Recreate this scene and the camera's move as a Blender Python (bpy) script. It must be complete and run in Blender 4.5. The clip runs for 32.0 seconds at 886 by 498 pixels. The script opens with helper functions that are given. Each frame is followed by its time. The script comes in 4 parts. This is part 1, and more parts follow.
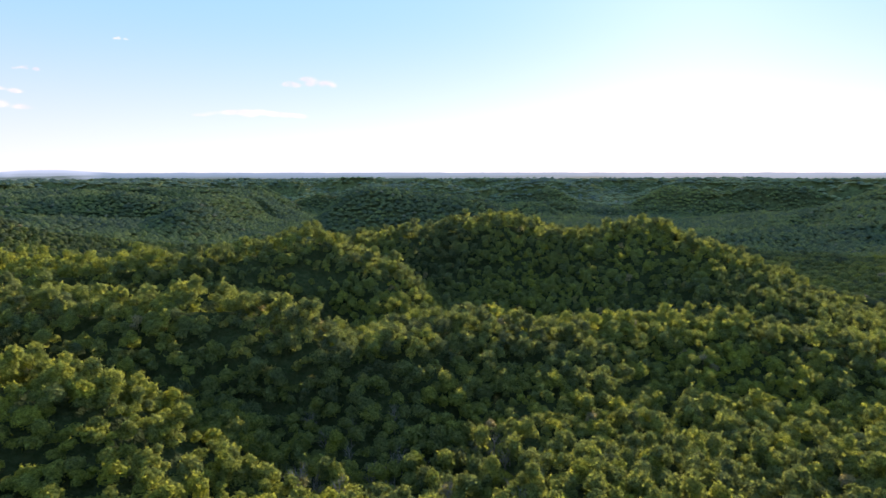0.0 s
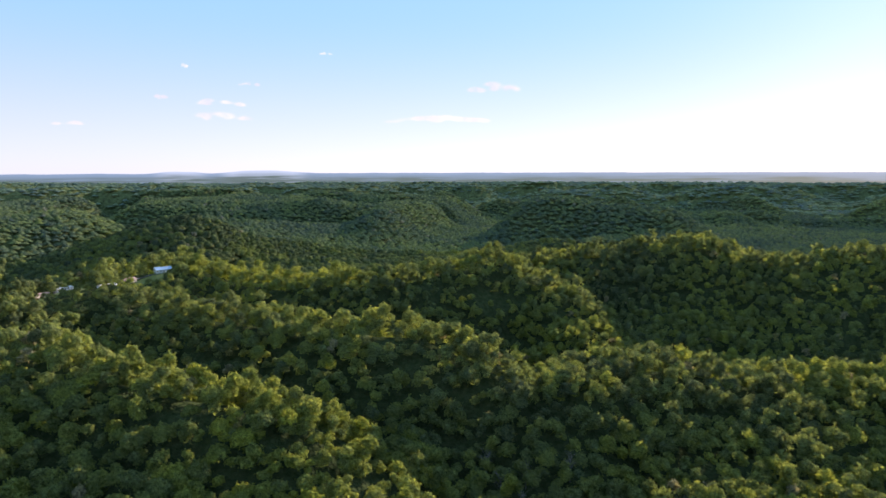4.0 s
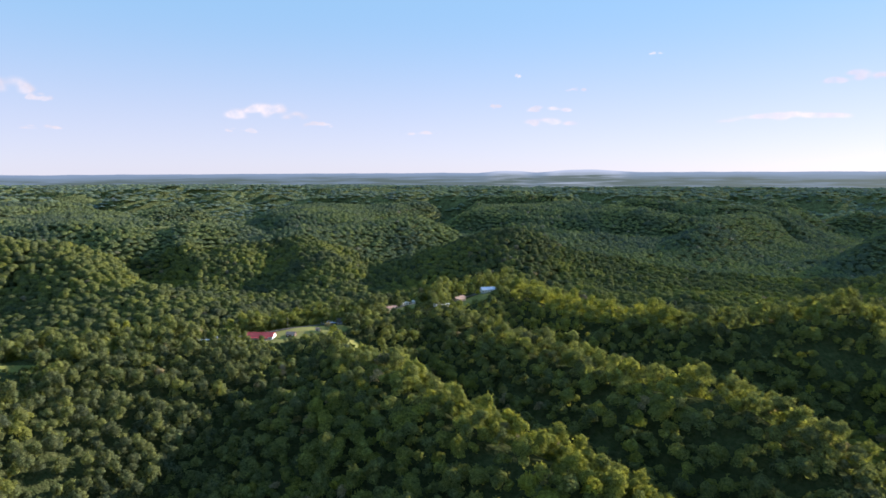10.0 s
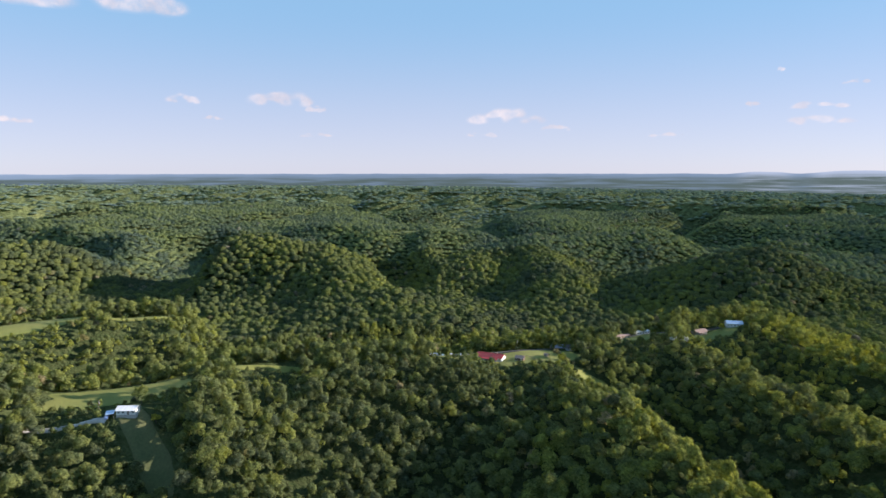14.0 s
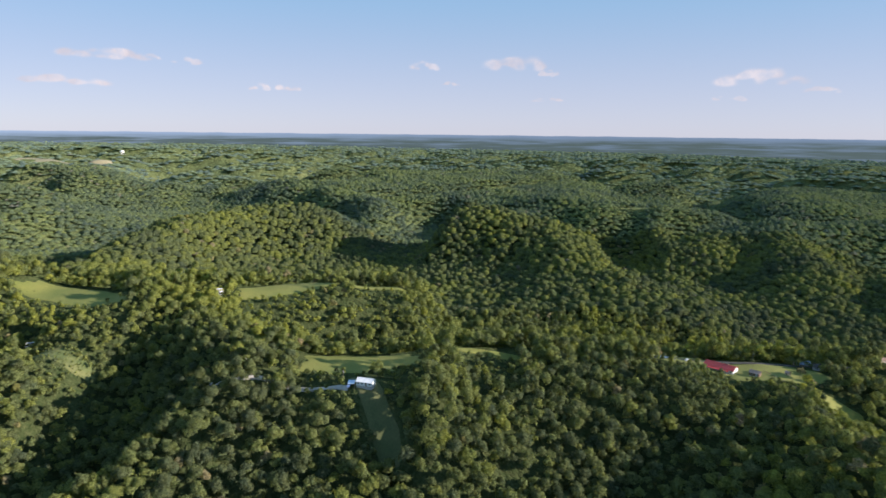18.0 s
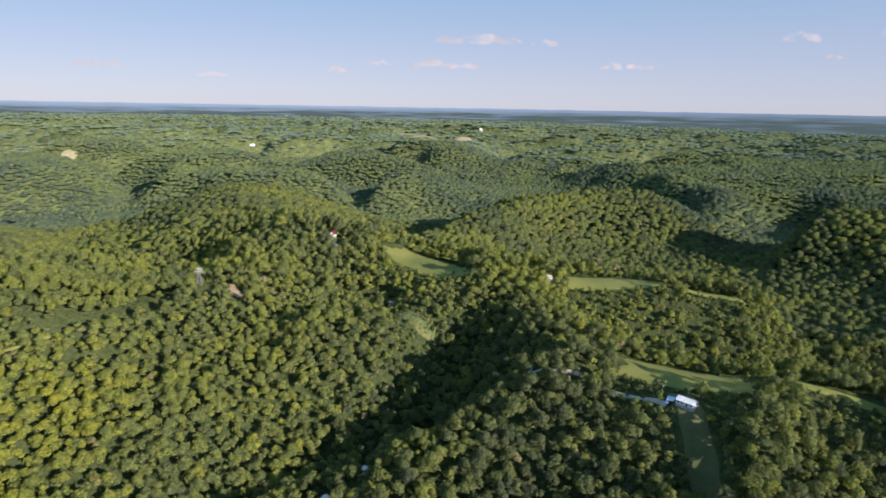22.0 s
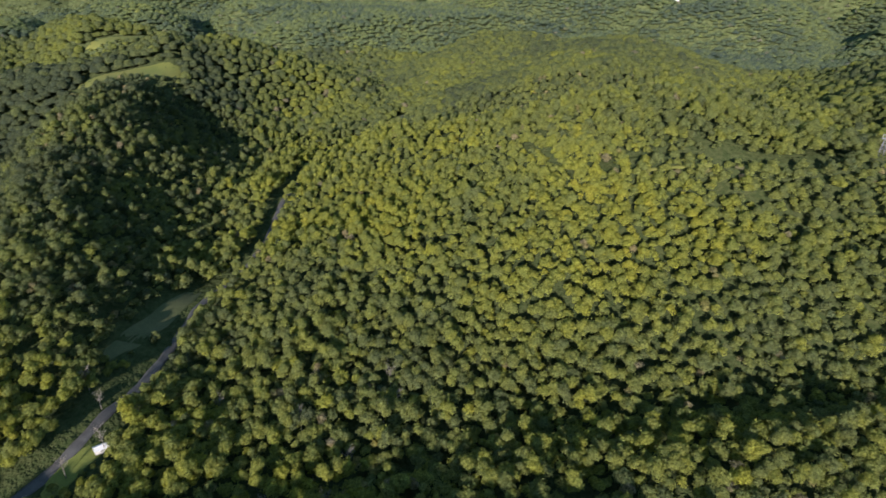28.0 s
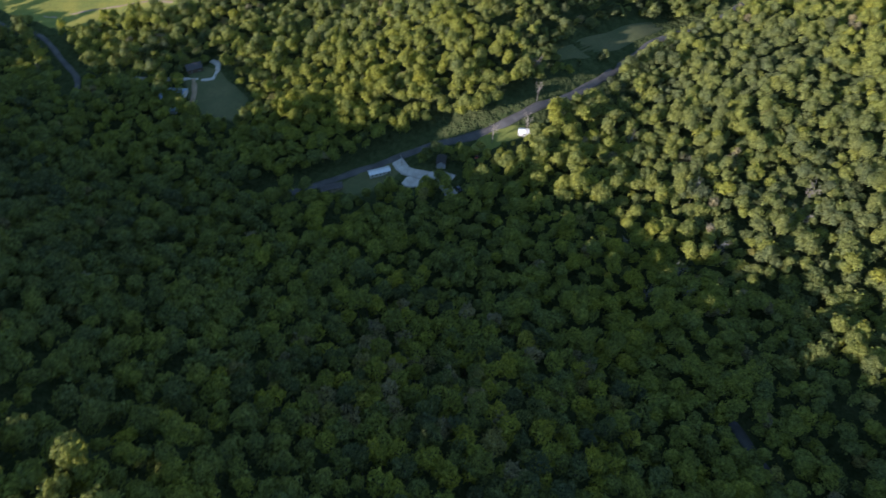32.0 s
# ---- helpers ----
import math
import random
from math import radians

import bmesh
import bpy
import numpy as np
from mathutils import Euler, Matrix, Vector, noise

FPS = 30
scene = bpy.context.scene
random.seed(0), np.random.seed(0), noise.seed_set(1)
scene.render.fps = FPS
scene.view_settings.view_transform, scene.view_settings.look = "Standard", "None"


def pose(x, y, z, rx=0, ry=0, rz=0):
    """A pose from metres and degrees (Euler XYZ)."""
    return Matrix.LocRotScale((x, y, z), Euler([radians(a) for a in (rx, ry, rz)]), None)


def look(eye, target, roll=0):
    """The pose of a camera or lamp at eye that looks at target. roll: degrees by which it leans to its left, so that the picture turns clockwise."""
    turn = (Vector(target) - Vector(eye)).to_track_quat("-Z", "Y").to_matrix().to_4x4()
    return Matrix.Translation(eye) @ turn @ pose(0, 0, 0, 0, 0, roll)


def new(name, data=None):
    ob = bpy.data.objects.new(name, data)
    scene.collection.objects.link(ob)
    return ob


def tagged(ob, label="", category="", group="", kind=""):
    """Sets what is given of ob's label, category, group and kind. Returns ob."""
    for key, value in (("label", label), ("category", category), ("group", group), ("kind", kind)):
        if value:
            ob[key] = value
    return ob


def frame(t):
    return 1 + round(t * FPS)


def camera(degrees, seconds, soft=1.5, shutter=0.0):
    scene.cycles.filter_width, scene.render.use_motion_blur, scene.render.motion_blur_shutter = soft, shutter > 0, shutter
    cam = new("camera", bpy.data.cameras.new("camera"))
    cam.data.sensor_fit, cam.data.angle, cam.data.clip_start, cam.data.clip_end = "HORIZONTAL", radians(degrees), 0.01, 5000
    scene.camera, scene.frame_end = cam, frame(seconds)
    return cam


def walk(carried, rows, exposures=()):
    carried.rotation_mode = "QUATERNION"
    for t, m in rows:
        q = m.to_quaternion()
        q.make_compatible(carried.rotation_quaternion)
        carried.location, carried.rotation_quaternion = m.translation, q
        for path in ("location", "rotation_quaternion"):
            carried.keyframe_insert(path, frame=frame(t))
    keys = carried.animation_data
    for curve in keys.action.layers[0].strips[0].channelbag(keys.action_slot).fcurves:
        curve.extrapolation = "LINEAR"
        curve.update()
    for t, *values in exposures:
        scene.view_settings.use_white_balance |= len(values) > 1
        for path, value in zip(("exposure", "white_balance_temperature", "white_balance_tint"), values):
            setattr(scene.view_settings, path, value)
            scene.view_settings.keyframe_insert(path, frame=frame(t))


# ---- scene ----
cam = camera(69.23, 32.0, soft=1.5, shutter=0.4)
PATH = [
    (0, (-0.00, -0.00, -0.00), (0.00, 99.26, -12.17), -0.07),
    (0.5, (-0.39, 0.32, 2.74), (-3.33, 99.53, -9.42), -0.10),
    (1, (-0.43, 0.71, 5.42), (-6.36, 99.79, -6.70), -0.13),
    (1.5, (-0.47, 1.14, 8.31), (-9.61, 99.98, -3.82), -0.14),
    (2, (-0.71, 1.61, 11.12), (-13.44, 100.06, -0.97), -0.15),
    (2.5, (-0.92, 1.90, 14.03), (-17.27, 99.82, 1.95), -0.15),
    (3, (-1.14, 2.30, 16.69), (-21.11, 99.54, 4.62), -0.15),
    (3.5, (-1.65, 2.70, 19.46), (-25.22, 99.12, 7.35), -0.16),
    (5.5, (-2.45, 4.39, 30.07), (-40.87, 95.93, 18.04), -0.23),
    (6, (-2.61, 4.93, 32.57), (-44.76, 94.82, 20.54), -0.22),
    (6.5, (-3.03, 5.58, 35.31), (-48.87, 93.63, 23.23), -0.19),
    (7, (-3.19, 5.67, 37.96), (-52.33, 91.92, 25.89), -0.20),
    (7.5, (-3.40, 6.03, 40.60), (-55.93, 90.26, 28.50), -0.22),
    (8, (-3.52, 6.36, 43.22), (-59.49, 88.34, 31.13), -0.22),
    (8.5, (-3.80, 6.76, 45.61), (-63.01, 86.43, 33.53), -0.21),
    (9, (-4.17, 6.99, 48.04), (-66.66, 84.12, 36.00), -0.23),
    (9.5, (-4.38, 7.59, 50.51), (-70.07, 82.01, 38.45), -0.25),
    (10, (-4.73, 7.98, 53.00), (-73.50, 79.56, 40.92), -0.27),
    (10.5, (-5.85, 8.65, 55.37), (-77.72, 77.13, 43.28), -0.30),
    (11, (-6.34, 8.89, 57.83), (-81.17, 74.12, 45.74), -0.34),
    (11.5, (-7.02, 9.42, 60.32), (-84.77, 71.14, 48.26), -0.38),
    (12, (-8.31, 10.04, 62.94), (-88.82, 68.12, 50.83), -0.32),
    (12.5, (-9.02, 10.17, 65.72), (-91.99, 64.66, 53.60), -0.21),
    (13, (-9.79, 10.36, 68.59), (-95.08, 61.15, 56.47), -0.09),
    (13.5, (-10.17, 10.84, 71.06), (-97.74, 57.61, 59.05), -0.12),
    (14, (-10.65, 11.10, 73.70), (-100.23, 53.91, 61.74), -0.05),
    (14.5, (-11.09, 10.82, 76.55), (-102.52, 49.52, 64.60), 0.03),
    (16.5, (-12.73, 10.72, 87.94), (-108.82, 34.94, 74.58), 0.34),
    (17, (-13.42, 10.67, 90.50), (-110.10, 31.09, 75.17), 0.47),
    (17.5, (-14.12, 10.57, 93.25), (-111.30, 26.96, 76.33), 0.55),
    (18, (-14.97, 10.63, 95.91), (-112.89, 20.34, 78.08), 0.63),
    (18.5, (-15.41, 10.87, 98.59), (-113.62, 16.74, 80.69), 0.69),
    (19, (-16.51, 10.61, 100.76), (-114.88, 11.77, 82.85), 0.70),
    (19.5, (-18.19, 10.34, 103.38), (-116.37, 4.31, 85.37), 0.85),
    (20, (-18.93, 9.83, 106.12), (-116.44, -3.03, 88.03), 0.92),
    (20.5, (-19.60, 9.85, 108.17), (-115.93, -9.91, 90.01), 0.97),
    (21, (-20.79, 10.09, 108.71), (-115.48, -16.45, 90.53), 0.90),
    (21.5, (-21.75, 9.96, 108.87), (-114.22, -22.83, 89.52), 0.97),
    (22, (-23.04, 9.91, 108.39), (-112.27, -29.62, 86.61), 1.01),
    (22.5, (-24.47, 9.70, 107.93), (-110.89, -34.63, 84.15), 0.98),
    (23, (-25.02, 8.85, 107.79), (-108.23, -40.85, 83.17), 1.00),
    (23.5, (-25.80, 7.55, 107.28), (-103.68, -49.82, 81.93), 0.99),
    (24, (-26.66, 6.76, 107.11), (-98.49, -57.72, 80.96), 0.98),
    (24.5, (-27.15, 6.05, 107.01), (-92.65, -64.57, 80.12), 0.94),
    (25, (-27.63, 5.31, 106.80), (-86.08, -70.60, 78.13), 0.95),
    (25.5, (-28.73, 5.07, 105.25), (-79.40, -75.27, 73.98), 0.87),
    (27.5, (-32.22, 5.10, 100.14), (-52.81, -83.46, 58.51), 0.43),
    (28, (-32.23, 5.07, 100.08), (-46.35, -83.50, 55.85), 0.38),
    (28.5, (-32.22, 4.98, 100.01), (-39.71, -82.66, 52.44), 0.34),
    (29, (-32.24, 4.86, 99.92), (-32.02, -80.58, 47.95), 0.31),
    (29.5, (-32.26, 4.74, 99.85), (-23.50, -77.40, 43.49), 0.29),
    (30, (-32.27, 4.62, 99.78), (-15.97, -73.19, 39.11), 0.27),
    (30.5, (-32.26, 4.51, 99.72), (-9.20, -68.13, 34.98), 0.12),
    (31, (-32.21, 4.43, 99.68), (-3.16, -62.42, 31.22), -0.07),
    (31.5, (-32.18, 4.35, 99.65), (1.74, -56.34, 27.78), -0.16),
    (32, (-32.17, 4.30, 99.65), (5.75, -49.73, 24.53), -0.26),
]
EXPOSURES = [(0, 1.68, 6600, 27), (6, 1.58, 6560, 26), (13, 1.33, 6500, 23), (16.5, 1.2, 6480, 21), (21, 1.07, 6480, 22), (25, 0.88, 6400, 22), (28, 0.75, 6350, 23), (32, 1.12, 6050, 29)]
walk(cam, [(t, look(eye, target, roll)) for t, eye, target, roll in PATH], EXPOSURES)

# ---------------------------------------------------------------- sun and sky
SUN_AZIMUTH, SUN_HEIGHT = 21.0, 17.3  # degrees, clockwise from +y and above the horizon
world = bpy.data.worlds.new("evening_sky")
scene.world = world
world.use_nodes = True
nt = world.node_tree
nt.nodes.clear()
out = nt.nodes.new("ShaderNodeOutputWorld")
bg = nt.nodes.new("ShaderNodeBackground")
sky = nt.nodes.new("ShaderNodeTexSky")
sky.sky_type = "NISHITA"
sky.sun_disc = False
sky.sun_elevation = radians(SUN_HEIGHT)
sky.sun_rotation = radians(SUN_AZIMUTH)
sky.altitude = 300
sky.air_density, sky.dust_density, sky.ozone_density = 0.65, 0.2, 1.5
bg.inputs["Strength"].default_value = 0.014
nt.links.new(sky.outputs[0], bg.inputs[0])
veil = nt.nodes.new("ShaderNodeBackground")  # thin high haze over the whole sky
veil.inputs["Strength"].default_value = 0.255
both_skies = nt.nodes.new("ShaderNodeAddShader")
nt.links.new(bg.outputs[0], both_skies.inputs[0])
nt.links.new(veil.outputs[0], both_skies.inputs[1])


def sky_math(kind, *values):
    n = nt.nodes.new("ShaderNodeMath")
    n.operation = kind
    for sock, value in zip(n.inputs, values):
        if isinstance(value, (int, float)):
            sock.default_value = value
        else:
            nt.links.new(value, sock)
    return n.outputs[0]


def sky_step(value, a, b):
    n = nt.nodes.new("ShaderNodeMapRange")
    n.interpolation_type = "SMOOTHSTEP"
    nt.links.new(value, n.inputs[0])
    n.inputs[1].default_value, n.inputs[2].default_value = a, b
    return n.outputs[0]


# the last land before the horizon, too far to tell trees or hills apart, with one long mountain, all painted in haze
# blue
gaze = nt.nodes.new("ShaderNodeTexCoord").outputs["Generated"]
split = nt.nodes.new("ShaderNodeSeparateXYZ")
nt.links.new(gaze, split.inputs[0])
bearing = sky_math("DEGREES", sky_math("ARCTAN2", sky_math("MULTIPLY", split.outputs["X"], -1.0), split.outputs["Y"]))
peak = sky_math("MULTIPLY", sky_math("MULTIPLY", sky_step(bearing, 26.5, 31.2), sky_step(bearing, 36.0, 32.0)), 0.0042)
knoll = sky_math("MULTIPLY", sky_math("MULTIPLY", sky_step(bearing, 35.0, 37.6), sky_step(bearing, 41.0, 38.2)), 0.0024)
uneven = nt.nodes.new("ShaderNodeTexNoise")
uneven.noise_dimensions = "1D"
uneven.inputs["Scale"].default_value, uneven.inputs["Detail"].default_value = 0.35, 3.0
nt.links.new(bearing, uneven.inputs["W"])
rim = sky_math("ADD", sky_math("ADD", peak, knoll), sky_math("MULTIPLY_ADD", uneven.outputs["Fac"], 0.0016, -0.0038))
veil_tint = nt.nodes.new("ShaderNodeMix")
veil_tint.data_type = "RGBA"
veil_tint.inputs[6].default_value, veil_tint.inputs[7].default_value = (0.78, 0.86, 1.02, 1), (0.38, 0.77, 1.10, 1)
nt.links.new(sky_step(split.outputs["Z"], 0.0, 0.25), veil_tint.inputs[0])
nt.links.new(veil_tint.outputs[2], veil.inputs["Color"])
below = sky_math("SUBTRACT", rim, split.outputs["Z"])
flat = nt.nodes.new("ShaderNodeCombineXYZ")
nt.links.new(split.outputs["X"], flat.inputs["X"])
nt.links.new(split.outputs["Y"], flat.inputs["Y"])
flat.inputs["Z"].default_value = 0.02
low_sky = nt.nodes.new("ShaderNodeTexSky")
low_sky.sky_type, low_sky.sun_disc = "NISHITA", False
low_sky.sun_elevation, low_sky.sun_rotation, low_sky.altitude = sky.sun_elevation, sky.sun_rotation, sky.altitude
low_sky.air_density, low_sky.dust_density, low_sky.ozone_density = sky.air_density, sky.dust_density, sky.ozone_density
nt.links.new(flat.outputs[0], low_sky.inputs[0])
streaks = nt.nodes.new("ShaderNodeTexNoise")
streaks.inputs["Scale"].default_value, streaks.inputs["Detail"].default_value = 14.0, 4.0
stretch = nt.nodes.new("ShaderNodeVectorMath")
stretch.operation = "MULTIPLY"
stretch.inputs[1].default_value = (1, 1, 22)
nt.links.new(gaze, stretch.inputs[0])
nt.links.new(stretch.outputs[0], streaks.inputs["Vector"])
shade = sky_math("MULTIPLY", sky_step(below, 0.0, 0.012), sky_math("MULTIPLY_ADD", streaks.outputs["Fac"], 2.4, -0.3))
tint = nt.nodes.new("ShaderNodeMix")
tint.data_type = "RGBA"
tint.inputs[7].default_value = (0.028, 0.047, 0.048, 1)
farthest = nt.nodes.new("ShaderNodeMix")  # haze painted paler away from the sun
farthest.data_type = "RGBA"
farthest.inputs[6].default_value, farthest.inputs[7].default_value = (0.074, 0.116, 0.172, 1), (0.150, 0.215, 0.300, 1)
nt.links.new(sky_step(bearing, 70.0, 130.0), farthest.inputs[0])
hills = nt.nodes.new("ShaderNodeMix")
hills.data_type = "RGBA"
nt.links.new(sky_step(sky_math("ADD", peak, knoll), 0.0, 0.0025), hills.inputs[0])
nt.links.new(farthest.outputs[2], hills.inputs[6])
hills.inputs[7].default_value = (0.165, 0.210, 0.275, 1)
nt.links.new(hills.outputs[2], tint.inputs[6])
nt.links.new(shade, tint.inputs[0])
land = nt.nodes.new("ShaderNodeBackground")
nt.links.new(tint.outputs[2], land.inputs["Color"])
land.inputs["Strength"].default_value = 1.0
# sunward haze over this land, added as a glow of the low sky
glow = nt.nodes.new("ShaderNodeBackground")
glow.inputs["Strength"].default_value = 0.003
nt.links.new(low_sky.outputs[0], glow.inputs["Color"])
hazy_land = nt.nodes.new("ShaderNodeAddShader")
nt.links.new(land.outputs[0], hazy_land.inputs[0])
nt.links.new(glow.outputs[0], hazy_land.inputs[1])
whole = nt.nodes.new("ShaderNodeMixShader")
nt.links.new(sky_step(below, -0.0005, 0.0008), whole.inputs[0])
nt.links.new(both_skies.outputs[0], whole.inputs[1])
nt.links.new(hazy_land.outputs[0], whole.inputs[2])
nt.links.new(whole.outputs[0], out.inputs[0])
sun = new("sun", bpy.data.lights.new("sun", "SUN"))
sun.data.energy, sun.data.angle, sun.data.color = 4.3, radians(0.53), (1.0, 0.92, 0.78)
toward = Vector((math.sin(radians(SUN_AZIMUTH)) * math.cos(radians(SUN_HEIGHT)),
                 math.cos(radians(SUN_AZIMUTH)) * math.cos(radians(SUN_HEIGHT)), math.sin(radians(SUN_HEIGHT))))
sun.matrix_world = look(toward * 900, (0, 0, 0))

# ---------------------------------------------------------------- materials
def mat(name):
    m = bpy.data.materials.new(name)
    m.use_nodes = True
    m.node_tree.nodes.clear()
    return m, m.node_tree


def node(nt, kind, **values):
    n = nt.nodes.new(kind)
    for key, value in values.items():
        n.inputs[key.replace("_", " ")].default_value = value
    return n


def ramp(nt, source, *stops):
    n = nt.nodes.new("ShaderNodeValToRGB")
    e = n.color_ramp.elements
    while len(e) < len(stops):
        e.new(0.5)
    for el, (at, colour) in zip(e, stops):
        el.position, el.color = at, (*colour, 1)
    nt.links.new(source, n.inputs[0])
    return n.outputs[0]


def finish(nt, shader):
    out = nt.nodes.new("ShaderNodeOutputMaterial")
    nt.links.new(shader, out.inputs[0])


def mixed(nt, a, b, fac, mode="MIX"):
    n = nt.nodes.new("ShaderNodeMix")
    n.data_type, n.blend_type = "RGBA", mode
    for sock, value in ((n.inputs[0], fac), (n.inputs[6], a), (n.inputs[7], b)):
        if isinstance(value, (int, float)):
            sock.default_value = value
        elif isinstance(value, tuple):
            sock.default_value = (*value, 1)
        else:
            nt.links.new(value, sock)
    return n.outputs[2]


def noise_of(nt, scale, detail=3.0, rough=0.55):
    pos = nt.nodes.new("ShaderNodeNewGeometry").outputs["Position"]
    n = node(nt, "ShaderNodeTexNoise", Scale=scale, Detail=detail, Roughness=rough)
    nt.links.new(pos, n.inputs["Vector"])
    return n.outputs["Fac"]


LEAF_STOPS = ((0.0, (0.070, 0.086, 0.056)), (0.25, (0.118, 0.138, 0.061)), (0.5, (0.165, 0.182, 0.055)),
              (0.7, (0.196, 0.206, 0.047)), (0.84, (0.224, 0.220, 0.047)), (0.92, (0.168, 0.150, 0.095)), (1.0, (0.220, 0.190, 0.135)))


def leaf_material(name, own, tint=(1.0, 1.0, 1.0), pale=(0.0, 0.0, 0.0), relief=0.5, gaps=0.0):
    """Foliage; its tint from tree to tree is each object's own or the mesh's tone, and its leaves lean outwards from
    the crown. tint and pale put the shade and haze of distance into the colour.
    """
    m, nt = mat(name)
    if own:
        tone = nt.nodes.new("ShaderNodeObjectInfo").outputs["Random"]
    else:
        a = nt.nodes.new("ShaderNodeAttribute")
        a.attribute_name = "tone"
        tone = a.outputs["Fac"]
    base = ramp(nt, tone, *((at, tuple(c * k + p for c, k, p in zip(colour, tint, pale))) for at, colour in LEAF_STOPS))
    fine = noise_of(nt, 0.8, 5.0, 0.8)
    base = mixed(nt, base, ramp(nt, fine, (0.38, (0.36, 0.40, 0.42)), (0.62, (1.52, 1.52, 1.30))), 1.0, "MULTIPLY")
    broad = noise_of(nt, 0.16, 2.0, 0.5)
    base = mixed(nt, base, ramp(nt, broad, (0.35, (0.84, 0.90, 1.0)), (0.65, (1.09, 1.07, 0.94))), 1.0, "MULTIPLY")
    lean = nt.nodes.new("ShaderNodeAttribute")
    lean.attribute_name = "lean"
    turned = nt.nodes.new("ShaderNodeVectorTransform")
    turned.vector_type, turned.convert_from, turned.convert_to = "NORMAL", "OBJECT", "WORLD"
    nt.links.new(lean.outputs["Vector"], turned.inputs[0])
    normal = mixed(nt, nt.nodes.new("ShaderNodeNewGeometry").outputs["Normal"], turned.outputs[0], 0.5)
    unit = nt.nodes.new("ShaderNodeVectorMath")
    unit.operation = "NORMALIZE"
    nt.links.new(normal, unit.inputs[0])
    clump = node(nt, "ShaderNodeBump", Strength=relief, Distance=3.0)
    nt.links.new(noise_of(nt, 0.42, 2.0, 0.6), clump.inputs["Height"])
    nt.links.new(unit.outputs[0], clump.inputs["Normal"])
    bump = node(nt, "ShaderNodeBump", Strength=relief, Distance=1.1)
    nt.links.new(noise_of(nt, 1.3, 4.0, 0.8), bump.inputs["Height"])
    nt.links.new(clump.outputs[0], bump.inputs["Normal"])
    d = node(nt, "ShaderNodeBsdfDiffuse", Roughness=0.6)
    t = nt.nodes.new("ShaderNodeBsdfTranslucent")
    nt.links.new(mixed(nt, base, (0.88, 0.88, 0.88), 1.0, "MULTIPLY"), d.inputs["Color"])
    nt.links.new(mixed(nt, base, (1.06, 1.0, 0.52), 1.0, "MULTIPLY"), t.inputs["Color"])
    for n in (d, t):
        nt.links.new(bump.outputs[0], n.inputs["Normal"])
    leaf = nt.nodes.new("ShaderNodeAddShader")
    nt.links.new(d.outputs[0], leaf.inputs[0])
    nt.links.new(t.outputs[0], leaf.inputs[1])
    if gaps:
        # light falls through between the leaves
        holes = nt.nodes.new("ShaderNodeMixShader")
        nt.links.new(ramp(nt, noise_of(nt, 1.6, 2.0, 0.6), (gaps, (0.0, 0.0, 0.0)), (gaps + 0.03, (1.0, 1.0, 1.0))), holes.inputs[0])
        nt.links.new(nt.nodes.new("ShaderNodeBsdfTransparent").outputs[0], holes.inputs[1])
        nt.links.new(leaf.outputs[0], holes.inputs[2])
        finish(nt, holes.outputs[0])
    else:
        finish(nt, leaf.outputs[0])
    return m


def plain(name, colour, other, scale, rough=0.8, metallic=0.0, bump=0.0, fine=None):
    """A surface between two colours, mottled at two scales."""
    m, nt = mat(name)
    big = ramp(nt, noise_of(nt, scale, 4.0), (0.35, colour), (0.65, other))
    small = ramp(nt, noise_of(nt, fine or scale * 9, 3.0), (0.3, (0.82, 0.82, 0.82)), (0.7, (1.12, 1.12, 1.12)))
    p = node(nt, "ShaderNodeBsdfPrincipled", Roughness=rough, Metallic=metallic)
    nt.links.new(mixed(nt, big, small, 1.0, "MULTIPLY"), p.inputs["Base Color"])
    if bump:
        b = node(nt, "ShaderNodeBump", Strength=0.6, Distance=bump)
        nt.links.new(noise_of(nt, fine or scale * 9, 3.0), b.inputs["Height"])
        nt.links.new(b.outputs[0], p.inputs["Normal"])
    finish(nt, p.outputs[0])
    return m


LEAVES = leaf_material("leaves", True, relief=0.9, gaps=0.44)
WOODS = leaf_material("woodland_leaves", False, relief=0.9, gaps=0.44)
# distance is painted in: shade dims the far leaves, haze blues the farther
FAR_DIM_LEAVES = leaf_material("far_dim_leaves", False, (0.80, 0.82, 0.86), relief=0.9)
FARTHER_HAZY_LEAVES = leaf_material("farther_hazy_leaves", False, (0.74, 0.78, 0.86), (0.010, 0.018, 0.026), 0.8)
HORIZON_HAZY_LEAVES = leaf_material("horizon_hazy_leaves", False, (0.60, 0.66, 0.80), (0.034, 0.052, 0.075), 0.4)
BARK = plain("bark", (0.09, 0.075, 0.055), (0.15, 0.13, 0.10), 0.8, 0.9, bump=0.05)
GREY_BARK = plain("grey_bark", (0.17, 0.155, 0.13), (0.25, 0.235, 0.20), 0.5, 0.9)
GRASS = plain("grass", (0.125, 0.155, 0.030), (0.185, 0.190, 0.042), 0.03, 0.95, bump=0.15, fine=0.9)
MEADOW = plain("meadow_grass", (0.13, 0.165, 0.028), (0.28, 0.25, 0.035), 0.035, 0.95, bump=0.15, fine=0.7)
BRUSH = plain("cut_brush", (0.085, 0.115, 0.035), (0.135, 0.145, 0.050), 0.08, 0.95, bump=0.3, fine=0.6)
# grass for shaded lawns and meadow, with the shade in its colour
SHADED_GRASS = plain("shade_darkened_grass", (0.060, 0.078, 0.026), (0.105, 0.108, 0.044), 0.04, 0.95, bump=0.15, fine=0.8)
